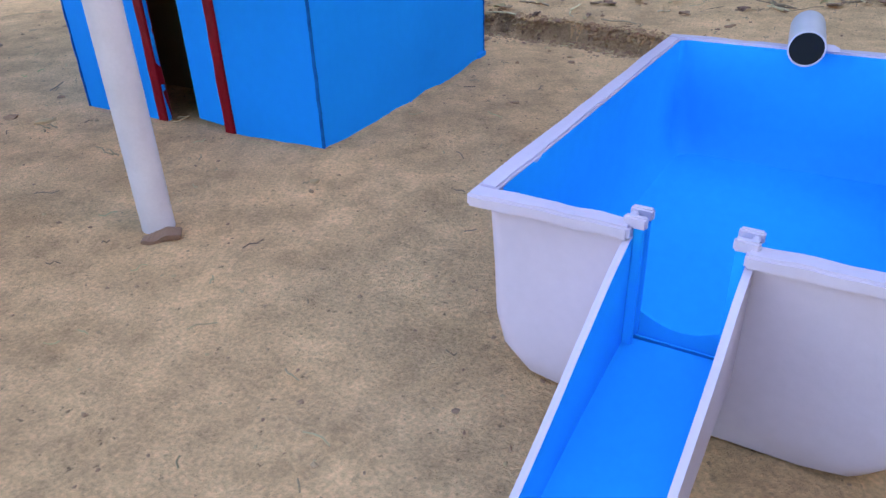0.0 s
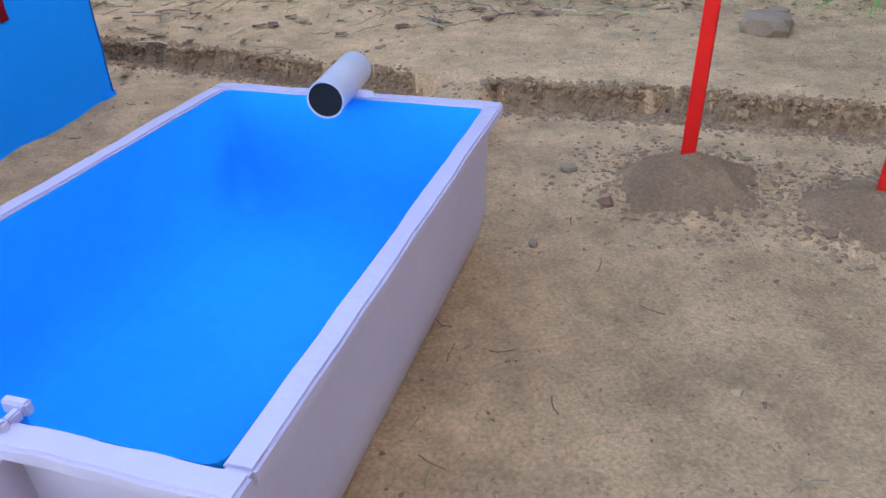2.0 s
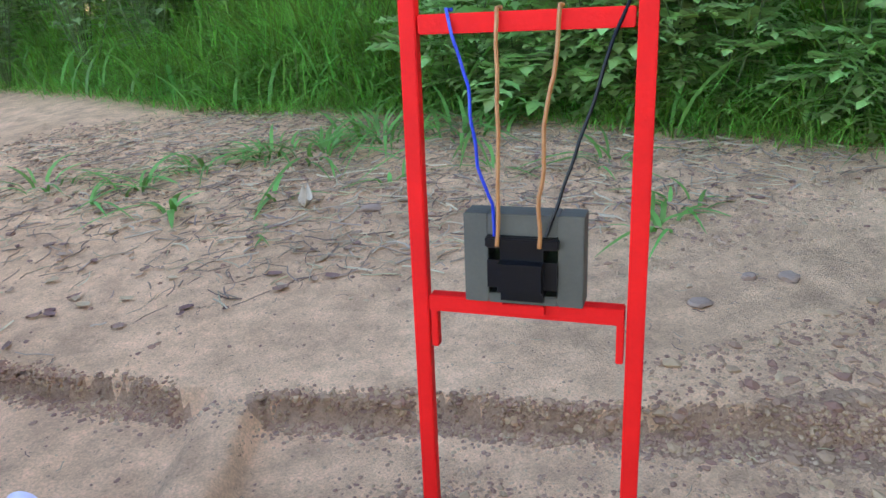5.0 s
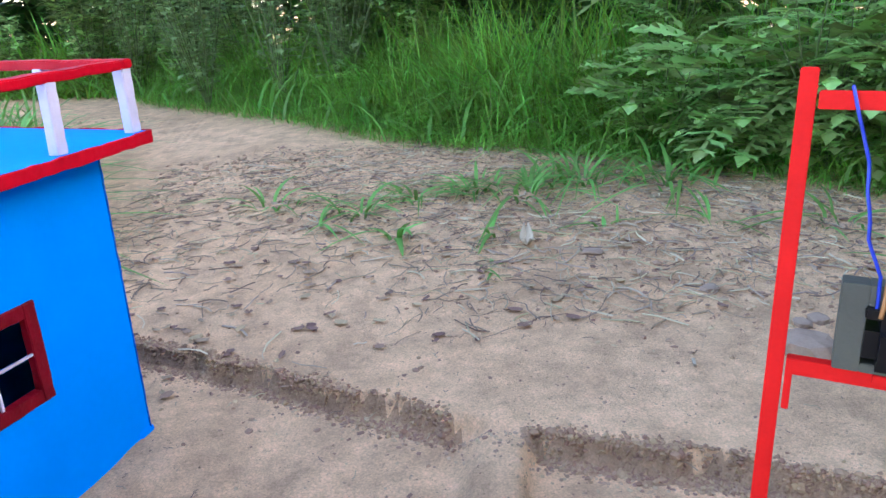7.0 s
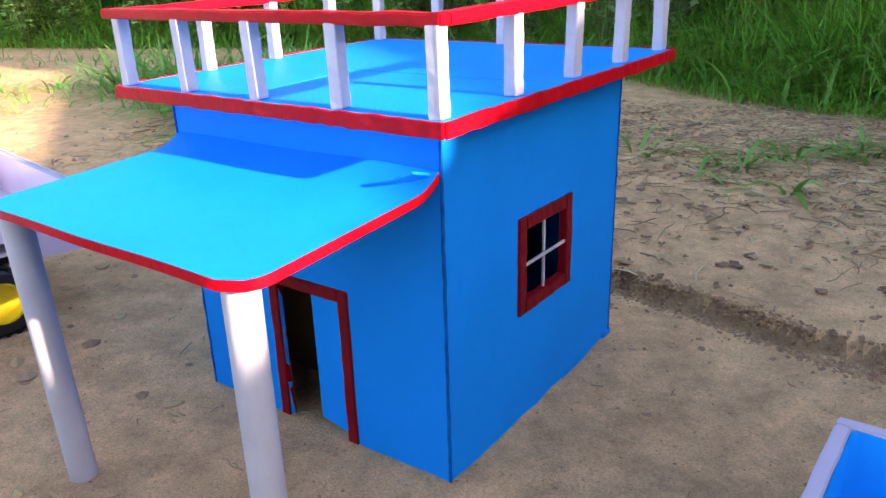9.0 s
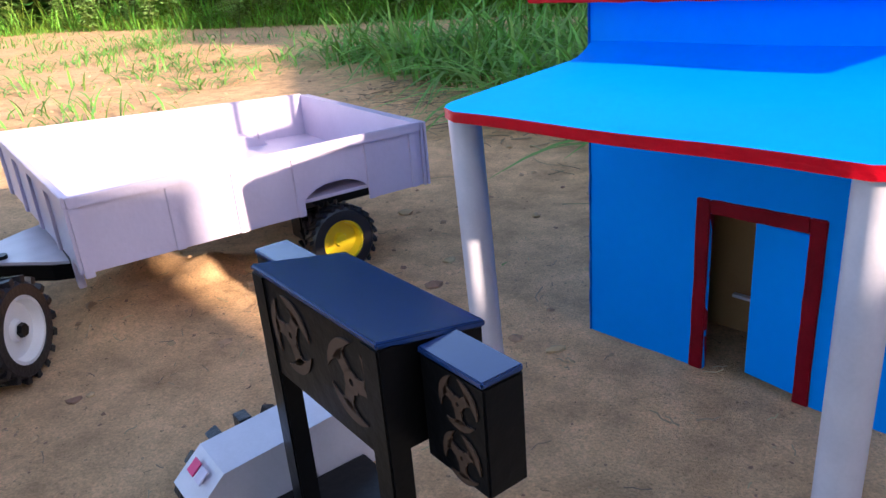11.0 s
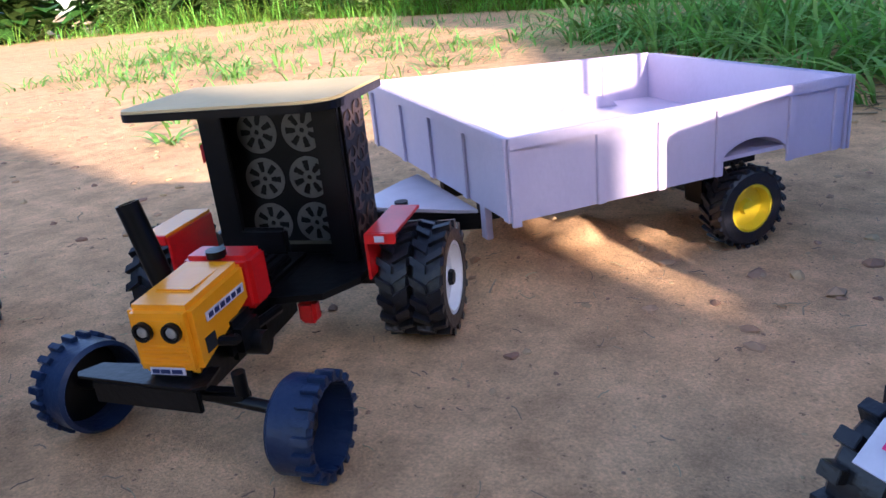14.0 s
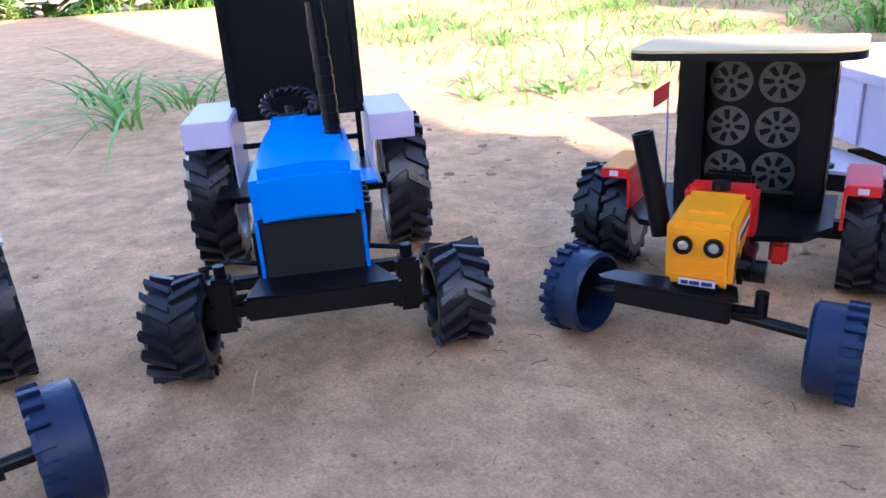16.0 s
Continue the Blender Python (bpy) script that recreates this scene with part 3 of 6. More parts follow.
        bmesh.ops.subdivide_edges(bm, edges=[e for e in bm.edges if e.calc_length() > 0.05], cuts=24, use_grid_fill=True)
        for v in bm.verts:
            v.co.z += roof_z(v.co.x, v.co.y) + thick + rh + noise.noise(v.co * 60) * 0.0010
            v.co.xy += Vector((noise.noise(v.co * 150), noise.noise(v.co * 140))) * 0.0005
            v.co.x = askew(v.co.x, v.co.y)
        part("top_rail", bm, RED_EDGE, house, "red painted rail", True)
    # dark cut edges of the card at the upright corners and along the foot
    for cx, cy, w in ((0.0006, -0.0006, 0.0016), (HX - 0.0004, -0.0006, 0.0013), (0.0006, HY + 0.0002, 0.0010)):
        bm = boxed(cx - w, cx + 0.0004, cy - 0.0004, cy + w, 0.0, roof_z(cx, cy) - 0.001)
        bmesh.ops.subdivide_edges(bm, edges=[e for e in bm.edges if e.calc_length() > 0.05], cuts=60, use_grid_fill=True)
        for v in bm.verts:
            v.co.xy += Vector((noise.noise(v.co * 70), noise.noise(v.co * 75 + Vector((3, 0, 0))))) * 0.0007
        part("corner_seam", bm, SEAM, house, "dark cut edge of the card")
    # porch board, curled up against the wall, and its two round posts
    xa, xb, yf = -0.299, -0.001, -0.179

    def porch_z(x, y):
        u = -y / 0.179
        return 0.2425 + 0.013 * (1 - u) + 0.010 * max(0, 1 - u / 0.16) ** 2 

    bm = bmesh.new()
    rows = []
    for k in range(25):
        y = yf * (1 - k / 24) ** 0.9 if k < 24 else 0.0
        inset = 0.022 * (1 - math.sqrt(max(0.0, 1 - (1 - min(1, (y - yf) / 0.022)) ** 2)))
        rows.append([(xa + inset + (xb - xa - 2 * inset) * q / 20, y, porch_z(0, y) + 0.0005 * math.sin(q * 0.5)) for q in range(21)])
    top = join_grid(bm, rows)
    low = join_grid(bm, [[(x, y, z - 0.0072) for x, y, z in row] for row in rows])
    loop_t = top[0] + [r[-1] for r in top[1:]] + top[-1][-2::-1] + [r[0] for r in top[-2:0:-1]]
    loop_l = low[0] + [r[-1] for r in low[1:]] + low[-1][-2::-1] + [r[0] for r in low[-2:0:-1]]
    for k in range(len(loop_t)):
        f2 = bm.faces.new((loop_t[k], loop_t[(k + 1) % len(loop_t)], loop_l[(k + 1) % len(loop_l)], loop_l[k]))
        f2.material_index = 1
    porch = part("porch_roof", tidy(bm), (BLUE, RED_EDGE), house, "blue board with red painted edge", True)
    part("folded_tab", boxed(-0.018, 0.0, -0.024, -0.002, 0, 0.002, 0.0006), BLUE, porch, at=pose(-0.004, -0.004, 0.262, -18, -22, 8))
    for px, py, lean in ((-0.024, -0.162, 0.0), (-0.270, -0.164, -3.0)):
        bm = tubed([(0, 0, -0.004), (0, 0, 0.08), (0, 0, 0.16), (0, 0, porch_z(px, py) - 0.0075)], 0.0113, 28)
        part("porch_post", tidy(bm), PIPE, house, "white plastic tube", True, pose(px, py, 0, 0, lean, 0))


def rough_edges(bm, amount):
    bmesh.ops.subdivide_edges(bm, edges=[e for e in bm.edges if e.calc_length() > 0.02], cuts=8, use_grid_fill=True)
    for v in bm.verts:
        v.co += noise.noise_vector(v.co * 130) * amount
    return bm


build_house()


# ---- the red frame with its transformer ----
def build_frame():
    tilt = 5.0
    ang = math.degrees(math.atan2(0.470 - 0.551, 0.603 - 0.496))
    f = thing("red_frame", 0.5495, 0.5105, 0.0, ang, label="scarlet painted wooden frame standing in two soil heaps", category="frame")
    hw, h = 0.0672, 0.377
    m = pose(0, 0, 0, -tilt, 0, 0)
    for s in (-1, 1):
        bm = boxed(s * hw - 0.0052, s * hw + 0.0052, -0.004, 0.004, -0.004, h, 0.0007, m)
        part("upright", bm, SCARLET, f)
        part("bracket", boxed(s * (hw - 0.0065) - 0.0045 if s > 0 else s * (hw - 0.0065), s * (hw - 0.0065) if s > 0 else s * (hw - 0.0065) + 0.0045, -0.0035, 0.0035, 0.157, 0.183, 0.0006, m), SCARLET, f)
    part("shelf_bar", boxed(-hw + 0.0065, hw - 0.0065, -0.006, 0.005, 0.183, 0.1935, 0.0007, m), SCARLET, f)
    part("top_bar", boxed(-hw + 0.0065, hw - 0.0065, -0.004, 0.004, 0.3525, 0.3635, 0.0007, m), SCARLET, f)
    part("wedge", boxed(-0.012, 0.014, -0.011, -0.006, 0.187, 0.1935, 0.0006, m), SCARLET, f)
    t = tagged(new("transformer"), "small iron core transformer with a black coil, on the red frame", "transformer")
    t.matrix_basis = f.matrix_basis @ m @ pose(0.001, 0, 0.1938)
    bm = bmesh.new()
    box(bm, -0.036, -0.021, -0.010, 0.010, 0, 0.056, 0.0006)
    box(bm, 0.021, 0.036, -0.010, 0.010, 0, 0.056, 0.0006)
    box(bm, -0.021, 0.021, -0.010, 0.010, 0.043, 0.056, 0.0006)
    box(bm, -0.021, 0.021, -0.010, 0.010, 0.0, 0.006, 0.0006)
    part("core", bm, IRON, t, "grey laminated core")
    part("coil", boxed(-0.0210, 0.0210, -0.021, 0.021, 0.003, 0.0365, 0.008), BLACK, t, "black taped coil", True)
    part("bobbin", boxed(-0.022, 0.022, -0.0145, 0.0145, 0.036, 0.043, 0.001), BLACK, t)
    for name, mat, pts in (
        ("blue_wire", BLUE_WIRE, [(-0.017, -0.012, 0.040), (-0.017, -0.013, 0.062), (-0.026, -0.012, 0.085), (-0.029, -0.010, 0.110), (-0.031, -0.008, 0.130), (-0.040, -0.007, 0.158), (-0.044, -0.003, 0.172), (-0.044, 0.006, 0.172)]),
        ("tan_wire", TAN_WIRE, [(-0.014, -0.016, 0.038), (-0.013, -0.016, 0.070), (-0.013, -0.013, 0.110), (-0.014, -0.009, 0.140), (-0.015, -0.006, 0.172), (-0.015, 0.006, 0.172)]),
        ("tan_wire", TAN_WIRE, [(0.011, -0.016, 0.038), (0.011, -0.016, 0.068), (0.014, -0.014, 0.085), (0.013, -0.012, 0.108), (0.018, -0.009, 0.135), (0.020, -0.006, 0.172), (0.020, 0.006, 0.172)]),
        ("black_wire", BLACK, [(0.014, -0.014, 0.044), (0.022, -0.012, 0.066), (0.033, -0.010, 0.100), (0.048, -0.007, 0.150), (0.056, -0.003, 0.172), (0.056, 0.006, 0.172)]),
    ):
        cu = [Vector(p) for p in pts]
        fine = []
        for a, b in zip(cu, cu[1:]):
            for k in range(5):
                fine.append(a.lerp(b, k / 5) + noise.noise_vector(a.lerp(b, k / 5) * 60) * 0.0012)
        part(name, tubed(fine + [cu[-1]], 0.0011 if "tan" not in name else 0.00135, 6), mat, t, smooth=True)


build_frame()


# ---- wheels ----
def tyre_mesh(r, w, lugs, depth, chevron=True, hollow=0.62, lug_side=1):
    bm = bmesh.new()
    rb, h = r - depth, w / 2
    lathe(bm, [(-h, r * hollow), (-h, rb - w * 0.10), (-h * 0.82, rb), (h * 0.82, rb), (h, rb - w * 0.10), (h, r * hollow), (h * 0.7, r * (hollow - 0.04)), (-h * 0.7, r * (hollow - 0.04))], 48)
    tidy(bm)
    pitch = 2 * math.pi / lugs
    for k in range(lugs):
        for s in (-1, 1):
            a = pitch * (k + (0.5 if s > 0 and chevron else 0))
            turn = Matrix.Rotation(a, 4, "X")
            skew = 32 if chevron else 0
            lug = boxed(0.0, h * 1.0, -rb * pitch * 0.21, rb * pitch * 0.21, -depth * 0.6, depth, 0.0004) if chevron else boxed(*sorted((lug_side * h * 0.25, lug_side * h * 1.02)), -rb * pitch * 0.24, rb * pitch * 0.24, -depth * 1.2, depth, 0.0005)
            if s < 0:
                bmesh.ops.transform(lug, matrix=Matrix.Diagonal((-1, 1, 1, 1)), verts=lug.verts)
                bmesh.ops.reverse_faces(lug, faces=lug.faces)
            if chevron:
                sh = Matrix.Identity(4)
                sh[1][0] = s * math.tan(radians(skew))
                bmesh.ops.transform(lug, matrix=sh, verts=lug.verts)
            elif s < 0:
                lug.free()
                continue
            bmesh.ops.transform(lug, matrix=turn @ Matrix.Translation((0, 0, rb)), verts=lug.verts)
            tmp = bpy.data.meshes.new("lug")
            lug.to_mesh(tmp)
            lug.free()
            bm.from_mesh(tmp)
            bpy.data.meshes.remove(tmp)
    return bm


def rim_mesh(r, w, dish=0.35):
    bm = bmesh.new()
    lathe(bm, [(w * 0.5, r), (w * 0.5, r * 0.90), (w * 0.5 - w * dish, r * 0.80), (w * 0.5 - w * dish, r * 0.34), (w * 0.5 - w * dish * 0.5, r * 0.28), (w * 0.5 - w * dish * 0.5, 0.0005), (-w * 0.5, 0.0005), (-w * 0.5, r)], 36)
    return tidy(bm)


def wheel(parent, name, x, y, r, w, lugs, depth, rim_mat, turn=0, chevron=True, rubber=None, flip=False, hollow=0.62, hub=True, z=None, lug_side=1):
    wh = part(name, tyre_mesh(r, w, lugs, depth, chevron, hollow, lug_side), rubber or RUBBER, parent, "ribbed black tyre", True, pose(x, y, r if z is None else z, 0, 0, turn + (180 if flip else 0)))
    if rim_mat:
        rim = part("rim", rim_mesh(r * (hollow - 0.01), w * 0.95), rim_mat, wh, "coloured rim", True)
        if hub:
            part("hub", tidy(lathe(bmesh.new(), [(w * 0.2, r * 0.16), (w * 0.46, r * 0.13), (w * 0.46, 0.0005), (w * 0.2, 0.0005)], 6)), BLACK, wh)
    else:
        part("wheel_disc", tidy(lathe(bmesh.new(), [(-w * 0.38, r * hollow), (-w * 0.30, r * hollow), (-w * 0.24, 0.0005), (-w * 0.38, 0.0005)], 36)), BLACK, wh, smooth=True)
        part("hub", tidy(lathe(bmesh.new(), [(-w * 0.38, r * 0.16), (w * 0.1, r * 0.10), (w * 0.1, 0.0005), (-w * 0.38, 0.0005)], 12)), BLACK, wh, smooth=True)
    return wh


def disc_print(spokes, r):
    """A flat spoked wheel shape, in x, z, that faces -y."""
    bm = bmesh.new()

    def patch(r0, r1, a0, a1, n):
        lo = [bm.verts.new((r0 * math.cos(a0 + (a1 - a0) * k / n), 0, r0 * math.sin(a0 + (a1 - a0) * k / n))) for k in range(n + 1)]
        hi = [bm.verts.new((r1 * math.cos(a0 + (a1 - a0) * k / n), 0, r1 * math.sin(a0 + (a1 - a0) * k / n))) for k in range(n + 1)]
        for k in range(n):
            bm.faces.new((lo[k], lo[k + 1], hi[k + 1], hi[k]))

    patch(r * 0.82, r, 0, 2 * math.pi, 42)
    patch(r * 0.12, r * 0.32, 0, 2 * math.pi, 24)
    half = math.pi / spokes
    for k in range(spokes):
        a = 2 * half * k + 0.3
        patch(r * 0.30, r * 0.6, a - half * 0.42, a + half * 0.42, 3)
        patch(r * 0.6, r * 0.84, a - half * 0.55, a + half * 0.55, 3)
    bmesh.ops.recalc_face_normals(bm, faces=bm.faces)
    g = bmesh.ops.extrude_face_region(bm, geom=bm.faces[:])
    bmesh.ops.translate(bm, vec=(0, -0.0006, 0), verts=[v for v in g["geom"] if isinstance(v, bmesh.types.BMVert)])
    return tidy(bm)


def blade_print(r):
    """Three spokes round a pierced hub, each ending in a pointed arc; flat in x, z, facing -y."""
    bm = bmesh.new()

    def strip(rows):
        vs = [[bm.verts.new((q * math.cos(a), 0, q * math.sin(a))) for q, a in row] for row in rows]
        for a, b in zip(vs, vs[1:]):
            for j in range(len(a) - 1):
                bm.faces.new((a[j], a[j + 1], b[j + 1], b[j]))

    strip([[(r * 0.09, 2 * math.pi * k / 18), (r * 0.30, 2 * math.pi * k / 18)] for k in range(19)])
    for k in range(3):
        a0 = 2 * math.pi * k / 3 + 0.52
        strip([[(r * (0.28 + 0.5 * j / 5), a0 + 0.12 * j / 5 + q * (0.66 - 0.36 * math.sin(math.pi * j / 6.5))) for q in (-1, 0, 1)] for j in range(6)])
        strip([[(r * (1.0 - 0.44 * (1 - abs(q) ** 1.2) - 0.015), a0 + 0.12 + 0.84 * q), (r, a0 + 0.12 + 0.84 * q)] for q in (j / 8 - 1 for j in range(17))])
    bmesh.ops.recalc_face_normals(bm, faces=bm.faces)
    g = bmesh.ops.extrude_face_region(bm, geom=bm.faces[:])
    bmesh.ops.translate(bm, vec=(0, -0.0006, 0), verts=[v for v in g["geom"] if isinstance(v, bmesh.types.BMVert)])
    return tidy(bm)


# ---- the trailer ----
def build_trailer():
    W, L = 0.327, 0.388
    tr = thing("trailer", -0.8395, 0.578, 0.0, -33.5, label="lilac white painted model farm trailer with yellow wheels", category="trailer")
    h = 0.0757
    t = 0.004

    def up(name, bm, mat=WHITE, label="", parent=None, smooth=False):
        for v in bm.verts:
            u, w = -v.co.x / W, v.co.y / L
            v.co.z += (0.0855 * (1 - w) + 0.0855 * w) * (1 - u) + (0.1065 * (1 - w) + 0.089 * w) * u
            v.co.y -= 0.022 * u * (1 - w)
        return part(name, bm, mat, parent or tr, label, smooth)

    def arched(x):
        cy, r = 0.272, 0.047
        low = [(0.0, 0.0), (cy - r, 0.0)] + [(cy - r * math.cos(a), r * 0.66 * math.sin(a)) for a in (math.pi * k / 12 for k in range(1, 12))] + [(cy + r, 0.0), (L, 0.0)]
        ring = low + [(L, h), (0.0, h)]
        bm = bmesh.new()
        for q in (x, x + t):
            bm.faces.new([bm.verts.new((q, y, z)) for y, z in ring])
        bmesh.ops.bridge_loops(bm, edges=bm.edges)
        return tidy(bm)

    up("side_board", arched(-t))
    up("side_board", arched(-W))
    up("front_board", boxed(-W + t, -t, 0, t, 0, h))
    up("tail_board", boxed(-W + t, -t, L - t, L, 0, h))
    up("bed", boxed(-W + t, -t, t, L - t, 0.012, 0.016))
    for s, x in ((1, 0.0), (-1, -W)):
        out = x if s > 0 else x - 0.003
        for y in (0.0, 0.088, 0.155, 0.222, 0.312, 0.372):
            up("rib", boxed(out, out + 0.003, y, y + 0.009, -0.004 if y < 0.01 else 0, h - 0.010, 0.0006))
        up("top_rail", boxed(out, out + 0.0035, 0, L, h - 0.010, h + 0.001, 0.0008))
        up("arch_box", arch_box(x - s * t, -s))
    for x in (-0.009, -0.088, -0.165, -0.24, -W):
        up("rib", boxed(x, x + 0.009, -0.003, 0, 0, h - 0.010, 0.0006))
    up("top_rail", boxed(-W, 0, -0.0035, 0, h - 0.010, h + 0.001, 0.0008))
    for y in (L, L + 0.005):
        up("tail_plate", boxed(-W + 0.002, 0.003, y + 0.0008, y + 0.004, -0.001, h, 0.0006))
    for y in (0.088, 0.155, 0.312):
        up("inner_rib", boxed(-W + t, -W + t + 0.003, y, y + 0.010, 0.016, h - 0.002, 0.0006))
    # chassis, drawbar and its plate
    bm = bmesh.new()
    box(bm, -0.20, -0.19, 0.01, 0.36, 0.060, 0.080)
    box(bm, -0.10, -0.09, 0.01, 0.36, 0.060, 0.080)
    part("chassis", bm, BLACK, tr)
    part("axle", tubed([(-W + 0.02, 0.272, 0.043), (-0.02, 0.272, 0.043)], 0.006, 10), BLACK, tr)
    part("spring_block", boxed(-0.06, -0.03, 0.235, 0.262, 0.045, 0.082, 0.002), BLACK, tr)
    part("drawbar", prism(bmesh.new(), [(-0.225, 0.0), (-0.065, 0.0), (-0.075, -0.020), (-0.135, -0.085), (-0.175, -0.085)], 0.062, 0.079), BLACK, tr, "black drawbar box")
    part("drawbar_plate", prism(bmesh.new(), [(-0.235, -0.004), (-0.065, -0.004), (-0.078, -0.022), (-0.13, -0.075), (-0.15, -0.092), (-0.18, -0.080), (-0.22, -0.03)], 0.0792, 0.0825), PIPE, tr, "speckled white plate")
    part("drawbar_pin", tubed([(-0.13, -0.06, 0.0825), (-0.13, -0.06, 0.0865)], 0.007, 16), BLACK, tr)
    part("stand", boxed(-0.062, -0.050, -0.003, 0.004, 0.055, 0.092, 0.0006), WHITE, tr)
    for x, flip in ((-0.013, False), (-W + 0.013, True)):
        wheel(tr, "wheel", x, 0.272, 0.043, 0.030, 22, 0.003, YELLOW_RIM, flip=flip, chevron=True, hollow=0.60, hub=False)


def arch_box(x, s):
    cy, r, d = 0.272, 0.047, 0.034
    bm = bmesh.new()
    rows = []
    for k in range(13):
        a = math.pi * k / 12
        y, z = cy - r * math.cos(a), max(0.013, r * 0.70 * math.sin(a))
        rows.append([(x, y, z), (x + s * d, y, z)])
    vs = join_grid(bm, rows)
    bm.faces.new([v[1] for v in vs])
    return tidy(bm)


build_trailer()


# ---- tractors (each faces its own -y, rear axle at its origin) ----
def build_yellow_tractor():
    t = thing("yellow_tractor", -1.008, 0.473, 0, 21.0, label="toy tractor with orange yellow bonnet, black cab box and dual wheels", category="toy tractor")
    for s in (-1, 1):
        wheel(t, "rear_wheel", s * 0.135, 0, 0.050, 0.027, 18, 0.0045, WHITE_RIM, flip=s < 0, hollow=0.66)
        wheel(t, "rear_wheel", s * 0.106, 0, 0.050, 0.027, 18, 0.0045, WHITE_RIM, flip=s < 0, hollow=0.66, hub=False)
    part("rear_axle", boxed(-0.12, 0.12, -0.008, 0.008, 0.046, 0.062, 0.002), BLACK, t)
    fa = -3.0
    for s, y, z in ((-1, -0.174, 0.0380), (1, -0.206, 0.0362)):
        wheel(t, "front_wheel", 0.098 if s > 0 else -0.094, y, z, 0.033, 20, 0.0034, None, turn=fa if s > 0 else -16, chevron=False, rubber=BLUE_RUBBER, hollow=0.84, lug_side=s)
    part("front_axle", tubed([(-0.095, -0.181, 0.044), (-0.01, -0.192, 0.050), (0.093, -0.205, 0.043)], 0.0045, 12), BLACK, t, smooth=True)
    bm = prism(bmesh.new(), [(-0.070, -0.206), (-0.066, -0.211), (0.026, -0.219), (0.034, -0.214), (0.030, -0.190), (-0.060, -0.192)], 0.0645, 0.0665, lambda x, y: 0.03 * max(0, -x - 0.02))
    part("front_plate", bm, BLACK, t)
    part("front_beam", boxed(-0.056, 0.030, -0.002, 0.002, 0.048, 0.0650, 0.001, pose(0, -0.2145, 0, 0, 0, -5)), BLACK, t)
    part("steering_knob", tubed([(0.048, -0.198, 0.046), (0.048, -0.198, 0.068)], 0.0048, 12), BLACK, t, smooth=True)
    part("steering_link", boxed(0.018, 0.052, -0.203, -0.192, 0.046, 0.054, 0.002), BLACK, t)
    # bonnet
    bw, yf, yb, z0, z1 = 0.0240, -0.207, -0.132, 0.069, 0.118
    bm = boxed(-bw + 0.004, bw + 0.004, yf, yb, z0, z1, 0.0042)
    for v in bm.verts:
        k = (v.co.y - yf) / (yb - yf)
        if v.co.z > 0.1:
            v.co.z += 0.003 * k
        if v.co.z < 0.08 and k > 0.45:
            v.co.z += 0.020
    bonnet = part("bonnet", bm, YELLOW, t, "glossy orange yellow plastic bonnet", True)
    part("bonnet_ridge", boxed(-0.010, 0.018, -0.185, -0.145, 0.117, 0.1205, 0.0012), YELLOW, bonnet, smooth=True)
    for k in range(5):
        part("grille_bar", boxed(-0.014, 0.022, yf - 0.0012, yf + 0.001, 0.0765 + 0.0032 * k, 0.0784 + 0.0032 * k, 0.0005), YELLOW, bonnet)
    part("badge", boxed(-0.009, 0.017, yf - 0.002, yf - 0.001, 0.0705, 0.0755), PIPE, bonnet, "white badge with dark marks")
    for a, b in ((-0.007, -0.002), (-0.001, 0.006), (0.0075, 0.015)):
        part("badge_mark", boxed(a, b, yf - 0.0026, yf - 0.0018, 0.0716, 0.0744), NAVY, bonnet)
    part("lamp_band", boxed(-0.014, 0.022, yf - 0.0006, yf + 0.002, 0.094, 0.1095, 0.0008), YELLOW, bonnet)
    for x in (-0.0070, 0.0143):
        lamp = part("headlight", tidy(lathe(bmesh.new(), [(0, 0.0068), (0.004, 0.0068), (0.004, 0.0050), (0.002, 0.0048), (0.002, 0.0003), (0, 0.0003)], 28)), BLACK, bonnet, "round headlight", True, pose(x, yf, 0.1015, 0, 0, -90))
        part("lens", tidy(lathe(bmesh.new(), [(0.0015, 0.0049), (0.0032, 0.0036), (0.0038, 0.0003), (0.0015, 0.0003)], 24)), GLASS_LAMP, lamp, "clear lens", True)
    part("side_badge", boxed(bw + 0.0038, bw + 0.0046, -0.190, -0.140, 0.100, 0.1065), PIPE, bonnet, "pale strip with dark marks")
    for k in range(6):
        part("badge_mark", boxed(bw + 0.0044, bw + 0.0051, -0.187 + 0.0075 * k, -0.182 + 0.0075 * k, 0.1015, 0.105), NAVY, bonnet)
    # solid dark box paints the shade inside the vent
    part("side_vent", boxed(bw + 0.0035, bw + 0.0046, -0.196, -0.184, 0.080, 0.091), HOLE_SHADE, bonnet)
    part("cowl", boxed(-0.0235, 0.0315, -0.132, -0.104, 0.080, 0.122, 0.004), RED_PLASTIC, t, "red plastic tank cowl", True)
    part("filler_cap", tubed([(0.004, -0.127, 0.121), (0.004, -0.127, 0.1265)], 0.0075, 20), BLACK, t, smooth=True)
    # engine and gearbox
    bm = bmesh.new()
    box(bm, -0.014, 0.022, -0.205, -0.01, 0.046, 0.080, 0.004)
    box(bm, 0.02, 0.036, -0.172, -0.135, 0.058, 0.088, 0.006)
    box(bm, -0.020, 0.028, -0.125, -0.06, 0.042, 0.072, 0.006)
    tube(bm, [(0.03, -0.15, 0.064), (0.045, -0.15, 0.064)], 0.009, 16)
    tube(bm, [(0.02, -0.19, 0.086), (0.032, -0.17, 0.076), (0.03, -0.10, 0.066)], 0.004, 8)
    part("engine", bm, BLACK, t, "black engine and gearbox", True)
